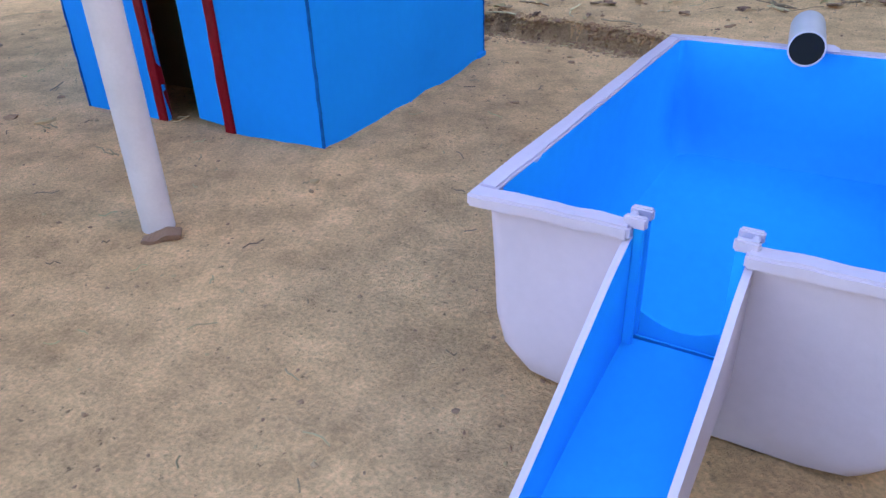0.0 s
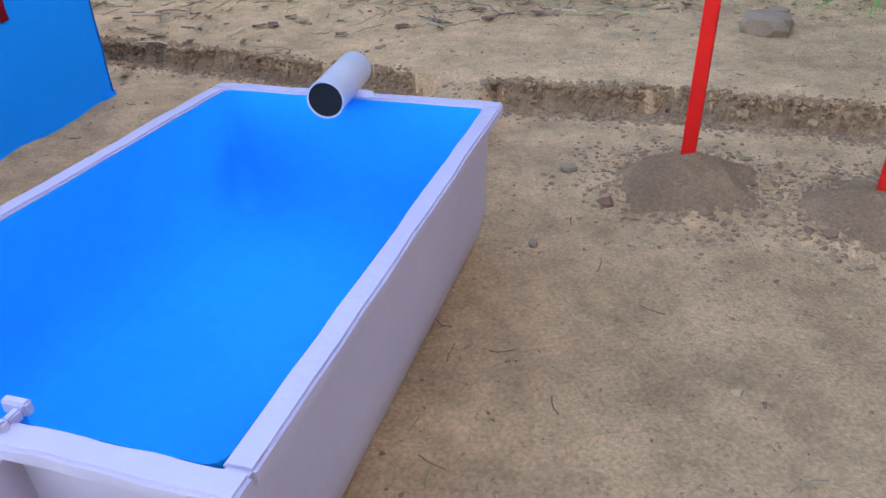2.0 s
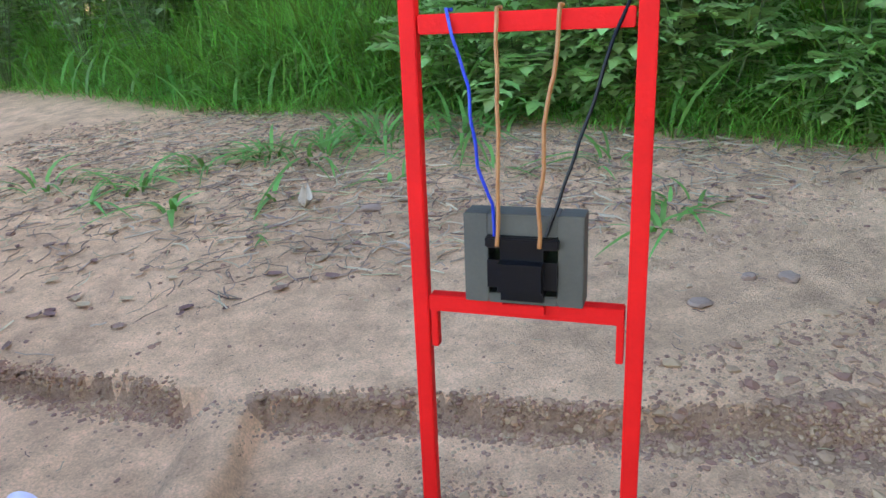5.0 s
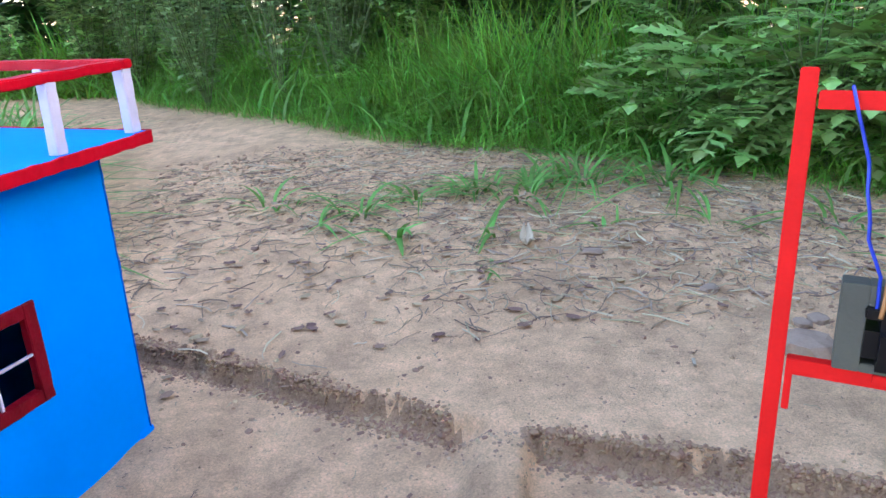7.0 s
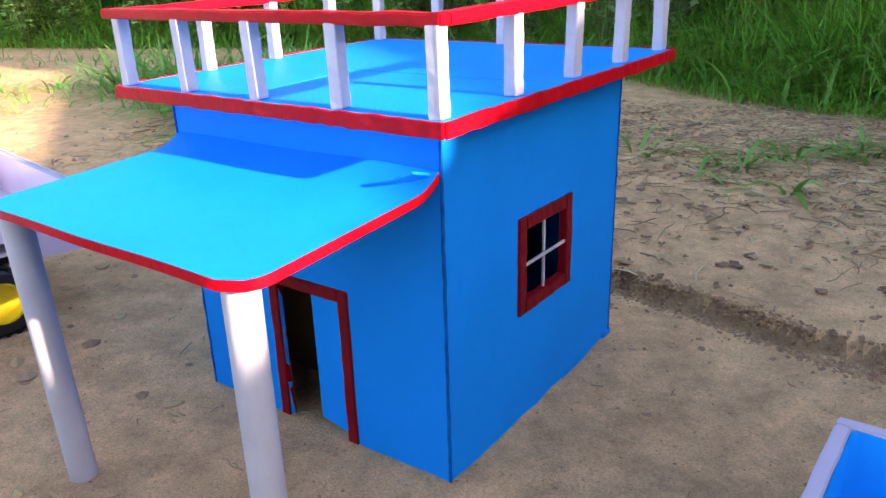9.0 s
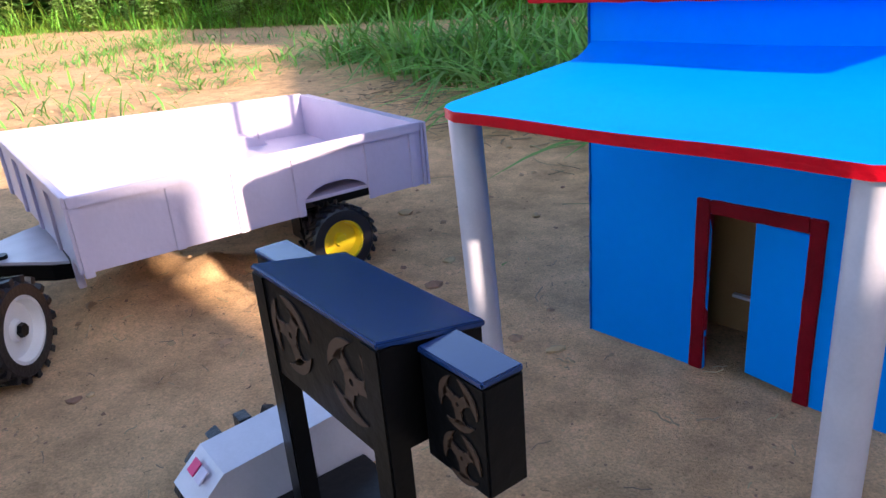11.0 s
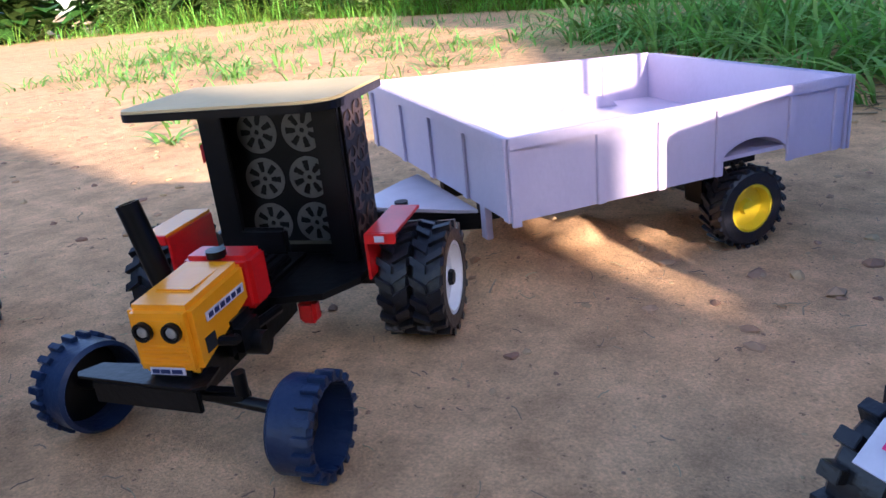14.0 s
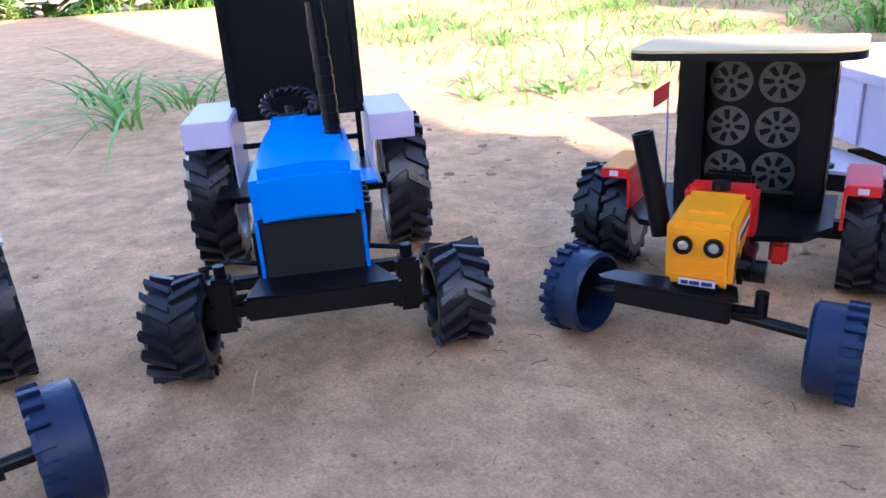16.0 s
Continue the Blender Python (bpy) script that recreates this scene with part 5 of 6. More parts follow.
def build_stones():
    rnd = random.Random(2)
    for x, y, r, f in ((0.74, 0.835, 0.040, 0.46), (0.80, 0.905, 0.013, 0.5), (0.775, 0.90, 0.010, 0.5), (0.95, 0.76, 0.012, 0.6), (0.985, 0.735, 0.011, 0.6), (0.86, 0.73, 0.010, 0.5), (0.42, 0.60, 0.006, 0.8), (0.355, 0.49, 0.004, 0.8), (0.72, 1.02, 0.012, 0.5), (0.62, 1.2, 0.014, 0.4)):
        bm = bmesh.new()
        lump(bm, 0, 0, r * f * 0.4, r, rnd, f, 2)
        for v in bm.verts:
            v.co.z = min(v.co.z, r * f * 0.95)
        rough_edges(bm, r * 0.10)
        solid("stone", bm, STONE, False, pose(x, y, gz(x, y)), label="rough grey stone lying on the soil", category="stone", group="loose stones")
    bm = bmesh.new()
    box(bm, -0.034, 0.034, -0.003, 0.003, 0, 0.0035, 0.0008)
    rough_edges(bm, 0.0012)
    solid("stick", bm, WOOD, at=pose(0.70, 0.47, gz(0.70, 0.47) + 0.0005, 0, 0, -32), label="flat pale splinter of wood on the soil", category="stick")
    bm = boxed(-0.008, 0.008, -0.0016, 0.0016, 0, 0.003, 0.0004)
    solid("wood_chip", bm, WOOD, at=pose(0.605, 0.843, gz(0.605, 0.843) + 0.001, 0, 0, 70), label="small pale wood chip on bare soil", category="wood chip")
    bm = tubed([(0, 0, 0.002), (0.012, 0.012, 0.003), (0.010, 0.024, 0.006), (0.016, 0.040, 0.004)], 0.0012, 6)
    solid("twig", bm, STRAW, at=pose(0.062, 0.205, gz(0.062, 0.205), 0, 0, 10), label="thin crooked brown twig on the soil", category="twig")


def build_scraps():
    """Single small scraps that lie on the yard."""
    bm = boxed(-0.013, 0.013, -0.007, 0.007, 0, 0.0035, 0.0008)
    rough_edges(bm, 0.0025)
    solid("bark_chip", bm, DEAD_LEAF, at=pose(-0.203, 0.452, gz(-0.203, 0.452), 3, -4, 20), label="brown bark chip at the foot of the porch post", category="bark chip")
    for x, y, l, lean, turn in ((-0.877, 0.590, 0.016, 62, 30), (-1.140, 0.018, 0.024, 70, 100), (-0.955, -0.02, 0.022, 4, 140)):
        bm = tubed([(0, 0, 0), (l * 0.5, 0.0006, 0.0004), (l, 0, 0)], 0.0011, 5, ends=0.0005)
        solid("straw_scrap", bm, PALE_STRAW, at=pose(x, y, gz(x, y) + 0.0008, 0, -lean, turn), label="single bleached straw scrap on trodden soil", category="straw", group="straw scraps")
    rnd = random.Random(77)
    for x, y, r in ((-0.615, 0.668, 0.020), (-0.40, 0.665, 0.012), (-0.30, 0.60, 0.016), (-1.62, 0.62, 0.03), (-1.52, 0.80, 0.03)):
        for _ in range(3):
            px, py, a = x + rnd.gauss(0, r * 0.5), y + rnd.gauss(0, r * 0.5), rnd.random() * 360
            l = r * rnd.uniform(0.6, 1.2)
            bm = tubed([(0, 0, 0.001), (l * 0.4, l * 0.12, 0.003), (l * 0.7, -l * 0.05, 0.005), (l, l * 0.1, 0.004 + 0.3 * l * rnd.random())], 0.0008, 5, ends=0.0004)
            solid("twig", bm, STRAW, at=pose(px, py, gz(px, py), 0, 0, a), label="thin brown dry twig on the soil", category="twig", group="dry twigs")
    bm = bmesh.new()
    rows = []
    for k in range(9):
        u = k / 8
        w = 0.011 * math.sin(math.pi * (0.08 + 0.86 * u)) ** 0.8
        rows.append([(q * w, 0.055 * (u - 0.5), 0.004 + 0.010 * abs(q) ** 1.5 + 0.012 * (u - 0.4) ** 2 * 4) for q in (-1, -0.5, 0, 0.5, 1)])
    join_grid(bm, rows)
    ob = solid("fallen_leaf", bm, PALE_STRAW, True, pose(0.53, 1.257, gz(0.53, 1.257), 0, 0, -14), label="pale curled dry leaf lying on bare soil", category="dry leaf")
    ob.modifiers.new("thick", "SOLIDIFY").thickness = 0.0008


def build_heaps():
    for mx, my, r, h in ((0.497, 0.545, 0.064, 0.024), (0.604, 0.463, 0.066, 0.021)):
        bm = bmesh.new()
        rows = []
        for k in range(22):
            q = k / 21
            row = []
            for j in range(56):
                a = 2 * math.pi * j / 56
                rr = r * q * (1 + 0.26 * noise.noise(Vector((math.cos(a) * 1.3 + mx * 20, math.sin(a) * 1.3, 0))) + 0.16 * noise.noise(Vector((math.cos(a) * 5 + mx * 20, math.sin(a) * 5, 3))))
                x, y = rr * math.cos(a) + 0.0001, rr * math.sin(a)
                n1 = noise.noise(Vector((x * 60, y * 60, mx * 9))) * 0.0042 + noise.noise(Vector((x * 190, y * 190, my * 9))) * 0.0022
                row.append((x, y, gz(mx + x, my + y) + (h - 0.010) * (1 - q) ** 1.15 + n1 * (1 - q * 0.7) - 0.006 * q**6))
            rows.append(row)
        vs = join_grid(bm, rows, close=True)
        bm.faces.new(vs[0][::-1])
        bmesh.ops.recalc_face_normals(bm, faces=bm.faces)
        solid("soil_heap", bm, HEAP_SOIL, True, pose(mx, my, 0), label="loose brown soil heaped round a foot of the frame", category="soil heap", group="soil heaps")


build_heaps()


def scatter_straw():
    """Dry stalks and scraps."""
    rnd = random.Random(12)
    bm = bmesh.new()

    def stalk(x, y, l, w):
        a, c = rnd.random() * 6.283, rnd.uniform(-0.6, 0.6)
        z0 = gz(x, y) + 0.001
        pts = []
        for k in range(4):
            q = l * k / 3
            px, py = x + q * math.cos(a + c * k / 3), y + q * math.sin(a + c * k / 3)
            pts.append((px, py, max(z0, gz(px, py)) + 0.001 + rnd.random() * 0.003))
        tube(bm, pts, w, 3)

    for _ in range(4300):
        x, y = rnd.uniform(-0.2, 1.6), rnd.uniform(0.95, 2.1)
        if rnd.random() < smooth01((y - 0.75 - 0.3 * (x < 0.3)) / 0.4):
            stalk(x, y, rnd.uniform(0.008, 0.055) * (1.5 if rnd.random() < 0.08 else 1), rnd.uniform(0.0004, 0.0012))
    for _ in range(600):
        stalk(rnd.uniform(-1.5, 1.0), rnd.uniform(-0.1, 1.0), rnd.uniform(0.004, 0.018), 0.0005)
    for _ in range(900):
        x = rnd.uniform(-1.3, -0.1)
        y = 1.75 - 0.55 * (x + 0.6) + rnd.gauss(0, 0.22)
        stalk(x, y, rnd.uniform(0.02, 0.08), rnd.uniform(0.0006, 0.0015))
    solid("dry_stalks", bm, STRAW, label="scattered dry grass stalks and scraps", category="straw", kind="stuff")
    bm = bmesh.new()
    for _ in range(1500):
        x, y = rnd.uniform(-0.2, 1.5), rnd.uniform(0.95, 2.0)
        if rnd.random() < 0.15 + 0.85 * smooth01((x + 0.5 * y - 0.75) / 0.5):
            stalk(x, y, rnd.uniform(0.010, 0.060), rnd.uniform(0.0006, 0.0016))
    solid("bleached_stalks", bm, PALE_STRAW, label="pale broken stalks lying on the bare soil", category="straw", kind="stuff")


def scatter_leaves():
    """Dry curled leaf scraps before the verge."""
    rnd = random.Random(14)
    verts, faces = [], []
    for _ in range(520):
        x, y = rnd.uniform(-0.15, 1.4), rnd.uniform(0.95, 1.95)
        a, l, w = rnd.random() * 6.283, rnd.uniform(0.006, 0.020), rnd.uniform(0.003, 0.007)
        z, i = gz(x, y) + 0.002, len(verts)
        for k in range(4):
            u = k / 3
            for q in (-1, 0, 1):
                px, py = l * (u - 0.5), w * q * math.sin(math.pi * (0.15 + 0.7 * u))
                verts.append((x + px * math.cos(a) - py * math.sin(a), y + px * math.sin(a) + py * math.cos(a), z + 0.35 * w * abs(q) + 0.004 * abs(u - 0.5) * rnd.random()))
        for k in range(3):
            for q in (0, 1):
                b = i + 3 * k + q
                faces.append((b, b + 1, b + 4, b + 3))
    me = bpy.data.meshes.new("dry_leaves")
    me.from_pydata(verts, [], faces)
    me.materials.append(DEAD_LEAF)
    tagged(new("dry_leaves", me), "dry brown leaf scraps on the bare soil", "dry leaves", kind="stuff")


scatter_leaves()
scatter_crumbs()
build_stones()
build_scraps()
scatter_straw()


# ---- plants ----
class Blades:
    """Collects bent blades and leaves, as plain lists, for one mesh."""

    def __init__(self):
        self.v, self.f = [], []

    def blade(self, x, y, z, h, w, lean, turn, droop=1.0, seg=4):
        i = len(self.v)
        cx, cy = math.cos(turn), math.sin(turn)
        for k in range(seg + 1):
            u = k / seg
            out = lean * h * (u**1.6)
            up = h * (u - 0.45 * droop * lean * u * u)
            ww = w * (1 - u) ** 0.6 * (0.55 + 0.9 * u if u < 0.5 else 1.0)
            for s in (-1, 1):
                self.v.append((x + cx * out - cy * ww * s, y + cy * out + cx * ww * s, z + up))
        for k in range(seg):
            a = i + 2 * k
            self.f.append((a, a + 1, a + 3, a + 2))

    def leaf(self, base, ahead, up, size, lobes):
        """A flat leaf with a lobed outline, drooping to its tip."""
        i = len(self.v)
        ahead = ahead.normalized()
        side = ahead.cross(up).normalized()
        n = 2 * lobes + 1
        spine = []
        for k in range(n + 1):
            u = k / n
            spine.append(base + ahead * (size * u) + up * (-0.35 * size * u * u))
        for k in range(n + 1):
            u = k / n
            prof = math.sin(math.pi * min(1, u * 0.92 + 0.06)) ** 0.7
            w = size * (0.46 if lobes > 3 else 0.36) * prof * (1.0 if k % 2 else (0.14 if lobes > 3 else 0.38 if lobes > 1 else 0.9))
            back = ahead * (size * (0.16 if lobes > 3 else 0.10) if k % 2 else 0)
            self.v += [tuple(spine[k]), tuple(spine[k] + side * w + back + up * (0.18 * w)), tuple(spine[k] - side * w + back + up * (0.18 * w))]
        for k in range(n):
            a, b = i + 3 * k, i + 3 * k + 3
            self.f += [(a, a + 1, b + 1, b), (a, b, b + 2, a + 2)]

    def pinnate(self, base, ahead, up, size, pairs=5):
        """A deeply cut leaf: a narrow rib with pairs of toothed lobes and a drooping tip."""
        ahead = ahead.normalized()
        side = ahead.cross(up).normalized()
        nrm = side.cross(ahead).normalized()

        def spine(u):
            return base + ahead * (size * u) + up * (-0.42 * size * u * u)

        def poly(pts, tris):
            i = len(self.v)
            self.v += [tuple(p) for p in pts]
            self.f += [tuple(i + k for k in f) for f in tris]

        for u0, u1, w0, w1 in ((0, 0.5, 0.012, 0.022), (0.5, 0.85, 0.022, 0.03)):
            poly([spine(u0) + side * size * w0, spine(u0) - side * size * w0, spine(u1) - side * size * w1, spine(u1) + side * size * w1], [(0, 1, 2, 3)])
        for k in range(pairs):
            u = 0.22 + 0.62 * k / (pairs - 1)
            ln = size * (0.20 + 0.24 * math.sin(math.pi * (0.25 + 0.62 * k / (pairs - 1))))
            for s in (-1, 1):
                p = spine(u)
                d = (ahead * 0.62 + side * s * 0.78 - up * 0.18 + nrm * 0.08).normalized()
                e = d.cross(nrm).normalized()
                w = ln * 0.15
                poly([p - e * w * 0.5, p + e * w * 0.5, p + d * ln * 0.45 - e * w * 0.9, p + d * ln * 0.45 + e * w * 0.9, p + d * ln * 0.68 - e * w * 1.9, p + d * ln * 0.62 + e * w * 1.9, p + d * ln * 0.72 - e * w * 0.6, p + d * ln * 0.72 + e * w * 0.6, p + d * ln - up * ln * 0.12],
                     [(0, 1, 3, 2), (2, 3, 7, 6), (2, 6, 4), (3, 5, 7), (6, 7, 8)])
        p = spine(0.82)
        w = size * 0.06
        poly([p - side * w * 0.5, p + side * w * 0.5, spine(0.9) - side * w * 1.7, spine(0.9) + side * w * 1.7, spine(1.04)], [(0, 1, 3, 2), (2, 3, 4)])

    def mesh(self, name, mat):
        me = bpy.data.meshes.new(name)
        me.from_pydata(self.v, [], self.f)
        me.materials.append(mat)
        me.polygons.foreach_set("use_smooth", [True] * len(me.polygons))
        return me


EDGE = ((-13, 1.0), (-9.5, 4.6), (-6.2, 5.5), (-4.4, 5.0), (-2.9, 4.7), (-1.5, 4.5), (-0.7, 4.2), (0.0, 3.05), (0.5, 2.2), (0.95, 1.82), (1.35, 1.32), (1.75, 0.85), (2.2, 0.4))


def edge_point(u):
    pts = [Vector(p) for p in EDGE]
    k = min(int(u * (len(pts) - 1)), len(pts) - 2)
    q = u * (len(pts) - 1) - k
    d = (pts[k + 1] - pts[k]).normalized()
    return pts[k].lerp(pts[k + 1], q), Vector((-d.y, d.x)) * -1 if Vector((-d.y, d.x)).dot(Vector((0.6, 0.8))) < 0 else Vector((-d.y, d.x))


def grow_verge():
    rnd = random.Random(21)
    g = Blades()
    for _ in range(44000):
        u = rnd.random() ** 0.5
        p, n = edge_point(u)
        d = abs(rnd.gauss(0, 0.45)) + 0.02 * rnd.random()
        x, y = p.x + n.x * d + rnd.gauss(0, 0.04), p.y + n.y * d + rnd.gauss(0, 0.04)
        big = 0.10 + 0.42 * min(1, d / 0.35) * rnd.random() ** 0.6
        g.blade(x, y, gz(x, y) - 0.005, big * rnd.uniform(0.7, 1.3), rnd.uniform(0.0014, 0.0038) * (1 + 1.2 * (u < 0.5)), rnd.uniform(0.2, 1.7), rnd.random() * 6.283)
    for _ in range(34000):
        p, n = edge_point(rnd.uniform(0.5, 1.0))
        d = abs(rnd.gauss(0, 0.30)) - 0.10
        x, y = p.x + n.x * d + rnd.gauss(0, 0.03), p.y + n.y * d + rnd.gauss(0, 0.03)
        g.blade(x, y, gz(x, y) - 0.005, (0.05 + 0.38 * min(1, max(0, d) / 0.3) * rnd.random()) * rnd.uniform(0.7, 1.3), rnd.uniform(0.0010, 0.0026), rnd.uniform(0.3, 2.1), rnd.random() * 6.283, 1.0, 3)
    tagged(new("verge_grass", g.mesh("verge_grass", GRASS)), "dense tall green grass along the yard's edge", "grass", kind="stuff")
    g = Blades()
    for _ in range(680):
        u = 0.45 + 0.55 * rnd.random()
        p, n = edge_point(u)
        d = rnd.uniform(-0.12, 0.5)
        x, y = p.x + n.x * d, p.y + n.y * d
        g.blade(x, y, gz(x, y) - 0.005, rnd.uniform(0.08, 0.34), rnd.uniform(0.005, 0.010), rnd.uniform(0.4, 1.3), rnd.random() * 6.283, 1.2, 6)
    tagged(new("broad_grass", g.mesh("broad_grass", GRASS_LIGHT)), "broad-bladed green grass before the thicket", "grass", kind="stuff")


def tuft(name, x, y, n, h, w, spread, mat, rnd, label):
    g = Blades()
    for _ in range(n):
        a, r = rnd.random() * 6.283, spread * rnd.random()
        bx, by = r * math.cos(a), r * math.sin(a)
        g.blade(bx, by, gz(x + bx, y + by) - gz(x, y) - 0.003, h * rnd.uniform(0.5, 1.2), w * rnd.uniform(0.6, 1.2), rnd.uniform(0.8, 2.2), a + rnd.gauss(0, 0.6), 1.1, 6)
    ob = new(name, g.mesh(name, mat))
    ob.matrix_basis = pose(x, y, gz(x, y))
    tagged(ob, label, "grass tuft", "grass tufts on the ground", "stuff")


def grow_tufts():
    rnd = random.Random(31)
    for x, y, n, h, w, s in (
        (0.62, 1.55, 40, 0.11, 0.005, 0.08), (0.75, 1.60, 50, 0.12, 0.005, 0.09), (0.90, 1.52, 40, 0.12, 0.006, 0.09), (0.40, 1.58, 24, 0.07, 0.005, 0.06), (0.52, 1.62, 30, 0.08, 0.005, 0.07),
        (0.28, 1.50, 14, 0.10, 0.006, 0.05), (0.12, 1.62, 12, 0.09, 0.006, 0.05), (0.33, 1.35, 6, 0.085, 0.008, 0.015), (0.50, 1.33, 5, 0.05, 0.006, 0.03),
        (0.45, 1.18, 5, 0.035, 0.004, 0.015), (0.20, 1.46, 5, 0.07, 0.005, 0.02),
        (0.95, 0.93, 12, 0.06, 0.005, 0.05), (1.02, 0.98, 10, 0.05, 0.005, 0.04), (1.05, 1.2, 12, 0.08, 0.006, 0.05), (0.68, 1.30, 5, 0.05, 0.005, 0.03), (0.86, 1.28, 6, 0.06, 0.005, 0.03),
        (-0.45, 1.35, 26, 0.16, 0.010, 0.05), (-0.62, 1.55, 30, 0.20, 0.010, 0.07), (-0.38, 1.55, 26, 0.20, 0.010, 0.08), (-0.80, 1.85, 30, 0.24, 0.009, 0.09), (-1.05, 2.15, 28, 0.22, 0.009, 0.08),
        (-0.95, 2.45, 36, 0.34, 0.010, 0.10), (-1.25, 2.55, 30, 0.34, 0.009, 0.10), (-1.45, 2.65, 26, 0.34, 0.009, 0.08), (-1.75, 2.70, 20, 0.32, 0.009, 0.08), (-0.6, 2.2, 36, 0.30, 0.010, 0.10), 
        (-1.85, 1.18, 14, 0.10, 0.008, 0.05), (-1.72, 1.35, 10, 0.09, 0.008, 0.04), (-1.98, 1.02, 10, 0.08, 0.008, 0.04), (-2.2, 1.2, 8, 0.09, 0.008, 0.05),
        (-2.6, 0.55, 24, 0.22, 0.008, 0.08), (-2.75, 0.75, 24, 0.20, 0.008, 0.08), (-2.45, 0.35, 20, 0.24, 0.008, 0.08), (-2.9, 0.45, 24, 0.26, 0.008, 0.1),
        (-0.36, 0.76, 3, 0.012, 0.002, 0.006), (-0.52, 0.86, 4, 0.012, 0.002, 0.008),
    ):
        tuft("grass_tuft", x, y, n, h, w, s, GRASS_LIGHT, rnd, "low green grass tuft on bare soil")
    for _ in range(46):
        x, y = rnd.uniform(-4.6, -1.9), rnd.uniform(1.5, 4.2)
        if abs(y - (-0.75 * x)) < 1.3:
            tuft("grass_tuft", x, y, rnd.randint(14, 30), rnd.uniform(0.06, 0.16), 0.006, 0.12, GRASS_LIGHT, rnd, "sunlit low grass tuft on pale soil")


def weed(name, x, y, h, leaves, size, lobes, mat, rnd, label):
    plant = thing(name, x, y, gz(x, y) - 0.01, 0, label=label, category="weed")
    st, g = bmesh.new(), Blades()
    each = 10 if lobes > 2 else 40
    for _ in range(max(3, leaves // (16 if lobes > 2 else 40))):
        a, lean = rnd.random() * 6.283, rnd.uniform(0.05, 0.45)
        hh = h * rnd.uniform(0.6, 1.1)
        tip = Vector((math.cos(a) * lean * hh, math.sin(a) * lean * hh, hh))
        mid = tip * 0.5 + Vector((rnd.gauss(0, 0.02), rnd.gauss(0, 0.02), 0.04 * hh))
        tube(st, [(0, 0, 0), mid, tip], 0.0028, 5, ends=0.001)
        for k in range(each):
            u = 0.15 + 0.85 * (k + rnd.random()) / each
            p = (mid * (2 * u) if u < 0.5 else mid.lerp(tip, 2 * u - 1))
            b = rnd.random() * 6.283
            d = Vector((math.cos(b), math.sin(b), rnd.uniform(0.0, 0.7)))
            if lobes > 3:
                g.pinnate(p + d * 0.015, d, Vector((0, 0, 1)), size * rnd.uniform(0.7, 1.35))
            else:
                g.leaf(p + d * 0.015, d, Vector((0, 0, 1)), size * rnd.uniform(0.6, 1.25), lobes)
    tagged(part("stem", st, STEM, plant), kind="stuff")
    lv = new("foliage", g.mesh("foliage", mat))
    lv.parent = plant


def grow_weeds():
    rnd = random.Random(41)
    for _ in range(26):
        u = rnd.uniform(0.70, 1.0)
        p, n = edge_point(u)
        d = rnd.uniform(0.05, 0.75)
        weed("lobed_weed", p.x + n.x * d, p.y + n.y * d, rnd.uniform(0.3, 0.7), rnd.randint(50, 90), rnd.uniform(0.10, 0.16), 4, LEAF, rnd, "leafy green weed with deeply lobed leaves")
    for _ in range(24):
        u = rnd.uniform(0.74, 0.98)
        p, n = edge_point(u)
        weed("lobed_weed", p.x + n.x * rnd.uniform(-0.05, 0.1), p.y + n.y * 0.05, rnd.uniform(0.18, 0.46), 70, rnd.uniform(0.09, 0.14), 4, LEAF, rnd, "leafy green weed with deeply lobed leaves")
    for u, d in ((0.50, 0.0), (0.53, 0.1), (0.56, -0.05), (0.47, 0.1), (0.54, 0.3), (0.59, 0.05), (0.61, 0.15), (0.60, 0.3)):
        p, n = edge_point(u)
        weed("pale_weed", p.x + n.x * d, p.y + n.y * d, rnd.uniform(0.7, 1.1), 560, 0.045, 2, PALE_LEAF, rnd, "pale green bushy weed with small leaves")
    for _ in range(60):
        u = rnd.uniform(0.0, 0.62)
        p, n = edge_point(u)
        d = rnd.uniform(0.05, 0.7)
        weed("leafy_weed", p.x + n.x * d, p.y + n.y * d, rnd.uniform(0.4, 0.9), 260, 0.065, 2, LEAF, rnd, "broad-leaved green weed in the thicket")


def grow_hedge():
    """The dark mass of leaves behind the verge; an added, unseen one keeps the low sun off the yard."""
    rnd = random.Random(51)
    g = Blades()
    for i in range(38000):
        p, n = edge_point(rnd.random() ** 0.8 if i < 26000 else rnd.uniform(0.40, 0.68) if i < 34000 else rnd.uniform(0.05, 0.4))
        d = rnd.uniform(0.55, 1.5)
        q = Vector((p.x + n.x * d, p.y + n.y * d, rnd.random() ** 1.15 * 2.3))
        a = rnd.random() * 6.283
        g.leaf(q, Vector((math.cos(a), math.sin(a), rnd.uniform(-0.3, 0.8))), Vector((0, 0, 1)), rnd.uniform(0.07, 0.16) * (1 + 0.8 * (d > 1.0)) * (2.2 if p.x < -3 else 1), 1)
    tagged(new("hedge", g.mesh("hedge", DARK_LEAF)), "dark green thicket of leaves behind the grass, darkened for its shaded gaps", "hedge", kind="stuff")


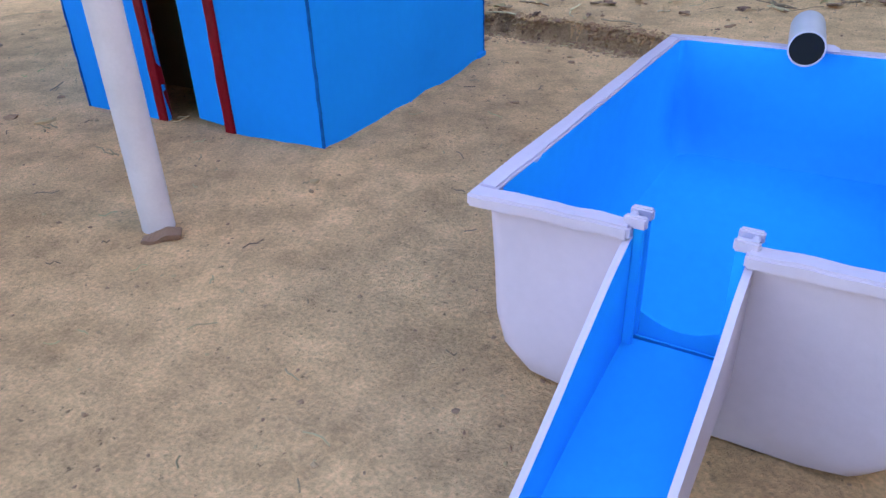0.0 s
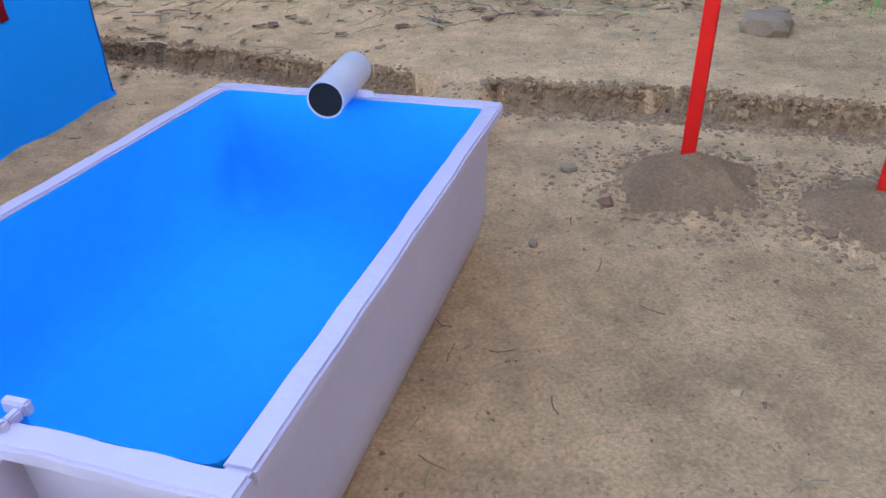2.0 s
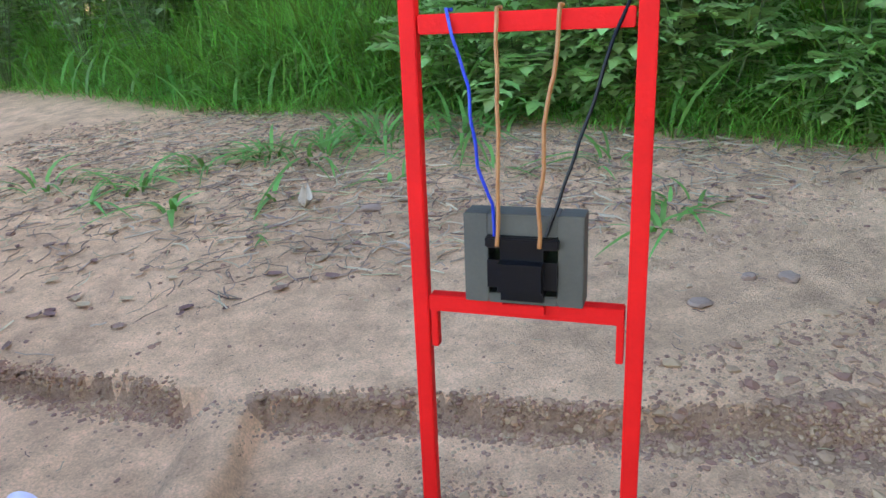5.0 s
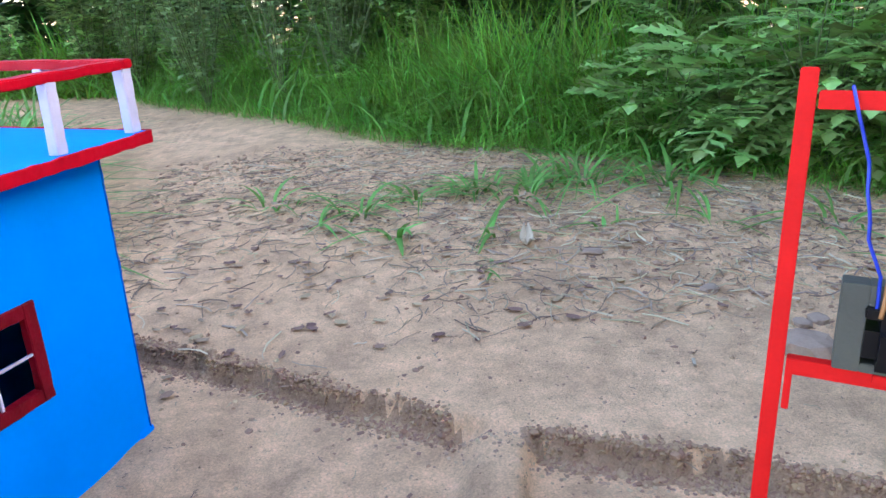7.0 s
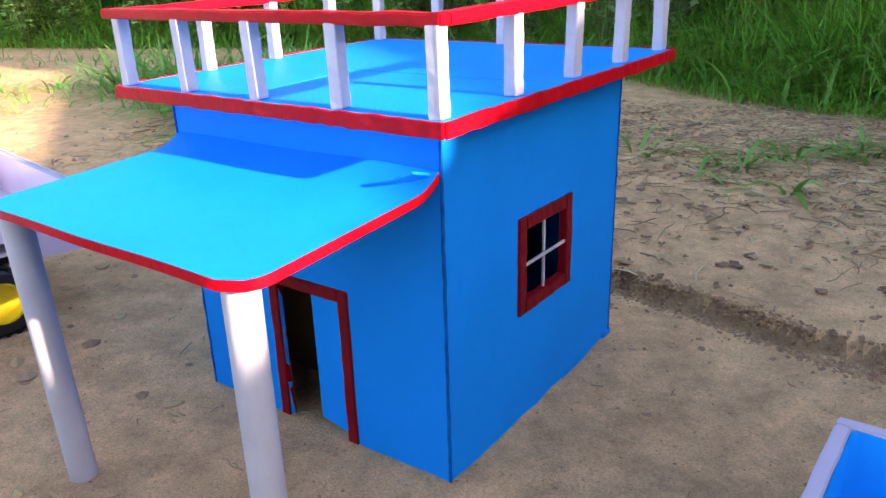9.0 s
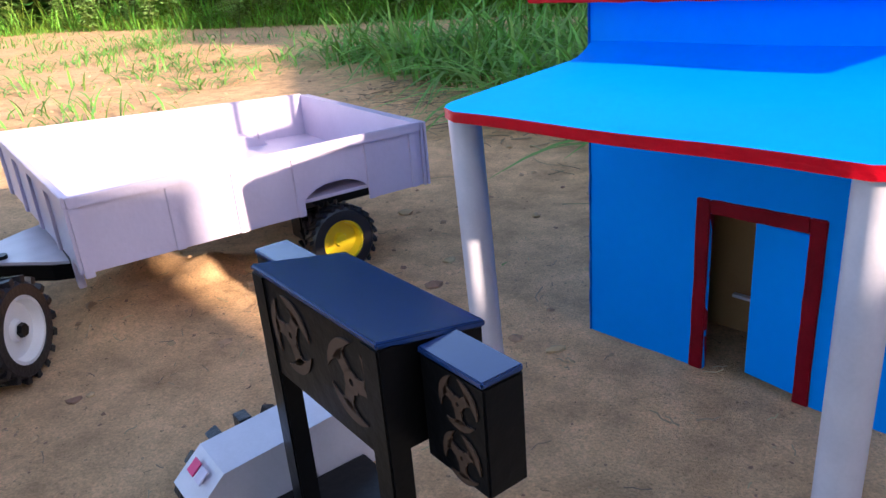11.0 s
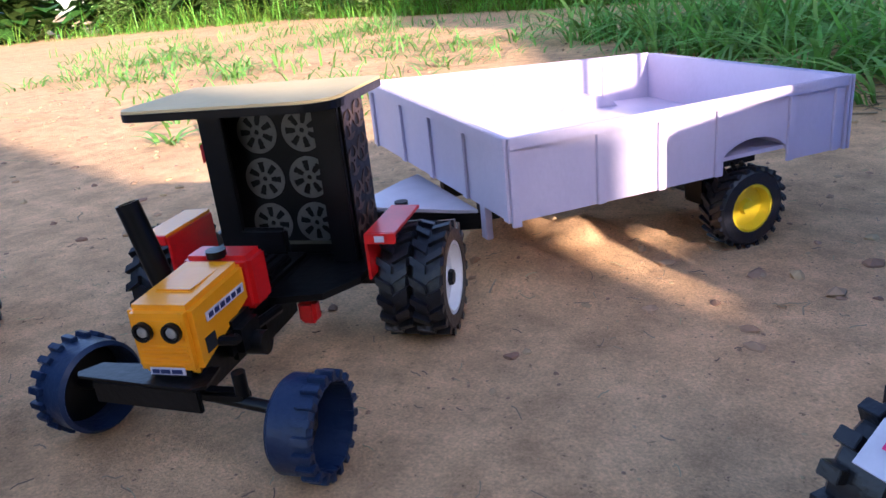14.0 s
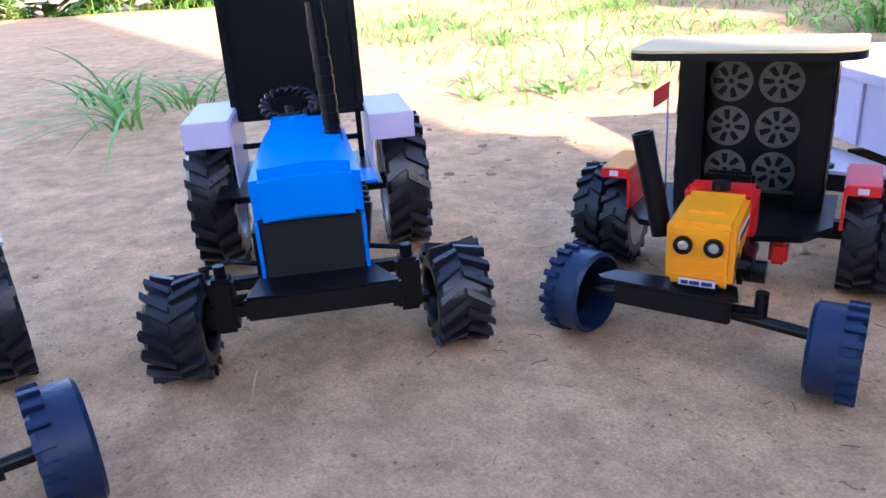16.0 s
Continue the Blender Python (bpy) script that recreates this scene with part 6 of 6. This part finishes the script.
def grow_meadow():
    """Loose grass between the yard and the thicket."""
    rnd = random.Random(71)
    g = Blades()
    for _ in range(3600):
        k = rnd.random()
        x0, y0 = -0.15 - 1.65 * k, 1.30 + 1.45 * k
        d = abs(rnd.gauss(0.12, 0.42))
        if noise.noise(Vector((x0 * 3.5, d * 3.5, 2))) < -0.12:
            continue
        x, y = x0 + 0.66 * d + rnd.gauss(0, 0.05), y0 + 0.75 * d + rnd.gauss(0, 0.05)
        if x > -0.30 + 0.15 * d or x > 0.20 - 0.345 * (y - 0.167):
            continue
        g.blade(x, y, gz(x, y) - 0.004, rnd.uniform(0.08, 0.30), rnd.uniform(0.004, 0.010), rnd.uniform(0.3, 1.7), rnd.random() * 6.283, 1.1, 6)
    tagged(new("loose_grass", g.mesh("loose_grass", GRASS_LIGHT)), "loose broad-bladed grass beyond the yard", "grass", kind="stuff")
    g = Blades()
    for _ in range(5200):
        x, y = rnd.uniform(-6.0, -1.7), rnd.uniform(0.9, 5.2)
        if noise.noise(Vector((x * 2.2, y * 2.2, 5))) < 0.02 or y < 0.15 - 0.45 * x:
            continue
        g.blade(x, y, gz(x, y) - 0.004, rnd.uniform(0.03, 0.12), rnd.uniform(0.003, 0.007), rnd.uniform(0.3, 1.6), rnd.random() * 6.283)
    tagged(new("short_grass", g.mesh("short_grass", GRASS_LIGHT)), "short patchy grass on pale ground", "grass", kind="stuff")


grow_verge()
grow_meadow()
grow_tufts()
grow_weeds()
grow_hedge()


def sun_blocker():
    """Added, unseen mass on the sun's side; the low sun passes over its slanting top."""
    o = Vector((-0.119, 0.603))
    ax, ay = Vector((0.899, -0.438)), Vector((0.438, 0.899))
    X = 1.75
    lift = X * SUN_TO.z / math.hypot(SUN_TO.x, SUN_TO.y)

    def top(y):
        return lift + (0.283 + y / (1.75 if y > 0 else 2.1) if y > -0.236 else 0.36 + 0.3 * min(0.3, -0.236 - y) + 1.2 * max(0, -0.536 - y))

    rnd = random.Random(61)
    bm = bmesh.new()
    ys = [-4.0, -3.2, -2.4, -1.6, -0.9, -0.536, -0.3, -0.245, -0.2365] + [-0.23 + 0.06 * k for k in range(46)]
    rows = []
    for x in (X, X + 0.25):
        for z in (0, 1):
            rows.append([(*(o + ax * x + ay * y), (max(0.05, top(y)) + (0.012 * noise.noise(Vector((y * 9, 0, 0))))) * z) for y in ys])
    a, b, c, d = [[bm.verts.new(p) for p in r] for r in rows]
    for p, q in ((a, b), (b, d), (d, c)):
        for k in range(len(ys) - 1):
            bm.faces.new((p[k], p[k + 1], q[k + 1], q[k]))
    solid("sun_blocker", tidy(bm), DARK_LEAF, label="unseen dark green mass added to block the low sun", category="hedge")
    g = Blades()
    for _ in range(5000):
        y = rnd.uniform(-3.2, 2.5)
        z = rnd.random() * max(0.05, top(y) - 0.03)
        p = o + ax * (X - 0.02) + ay * y
        aa = rnd.random() * 6.283
        g.leaf(Vector((p.x, p.y, z)), Vector((-0.8, 0.3 + 0.5 * math.cos(aa), 0.6 * math.sin(aa))), Vector((0, 0, 1)), 0.07, 1)
    tagged(new("hedge_leaves", g.mesh("hedge_leaves", DARK_LEAF)), "leaves on the unseen mass added to block the low sun", "hedge", kind="stuff")


sun_blocker()
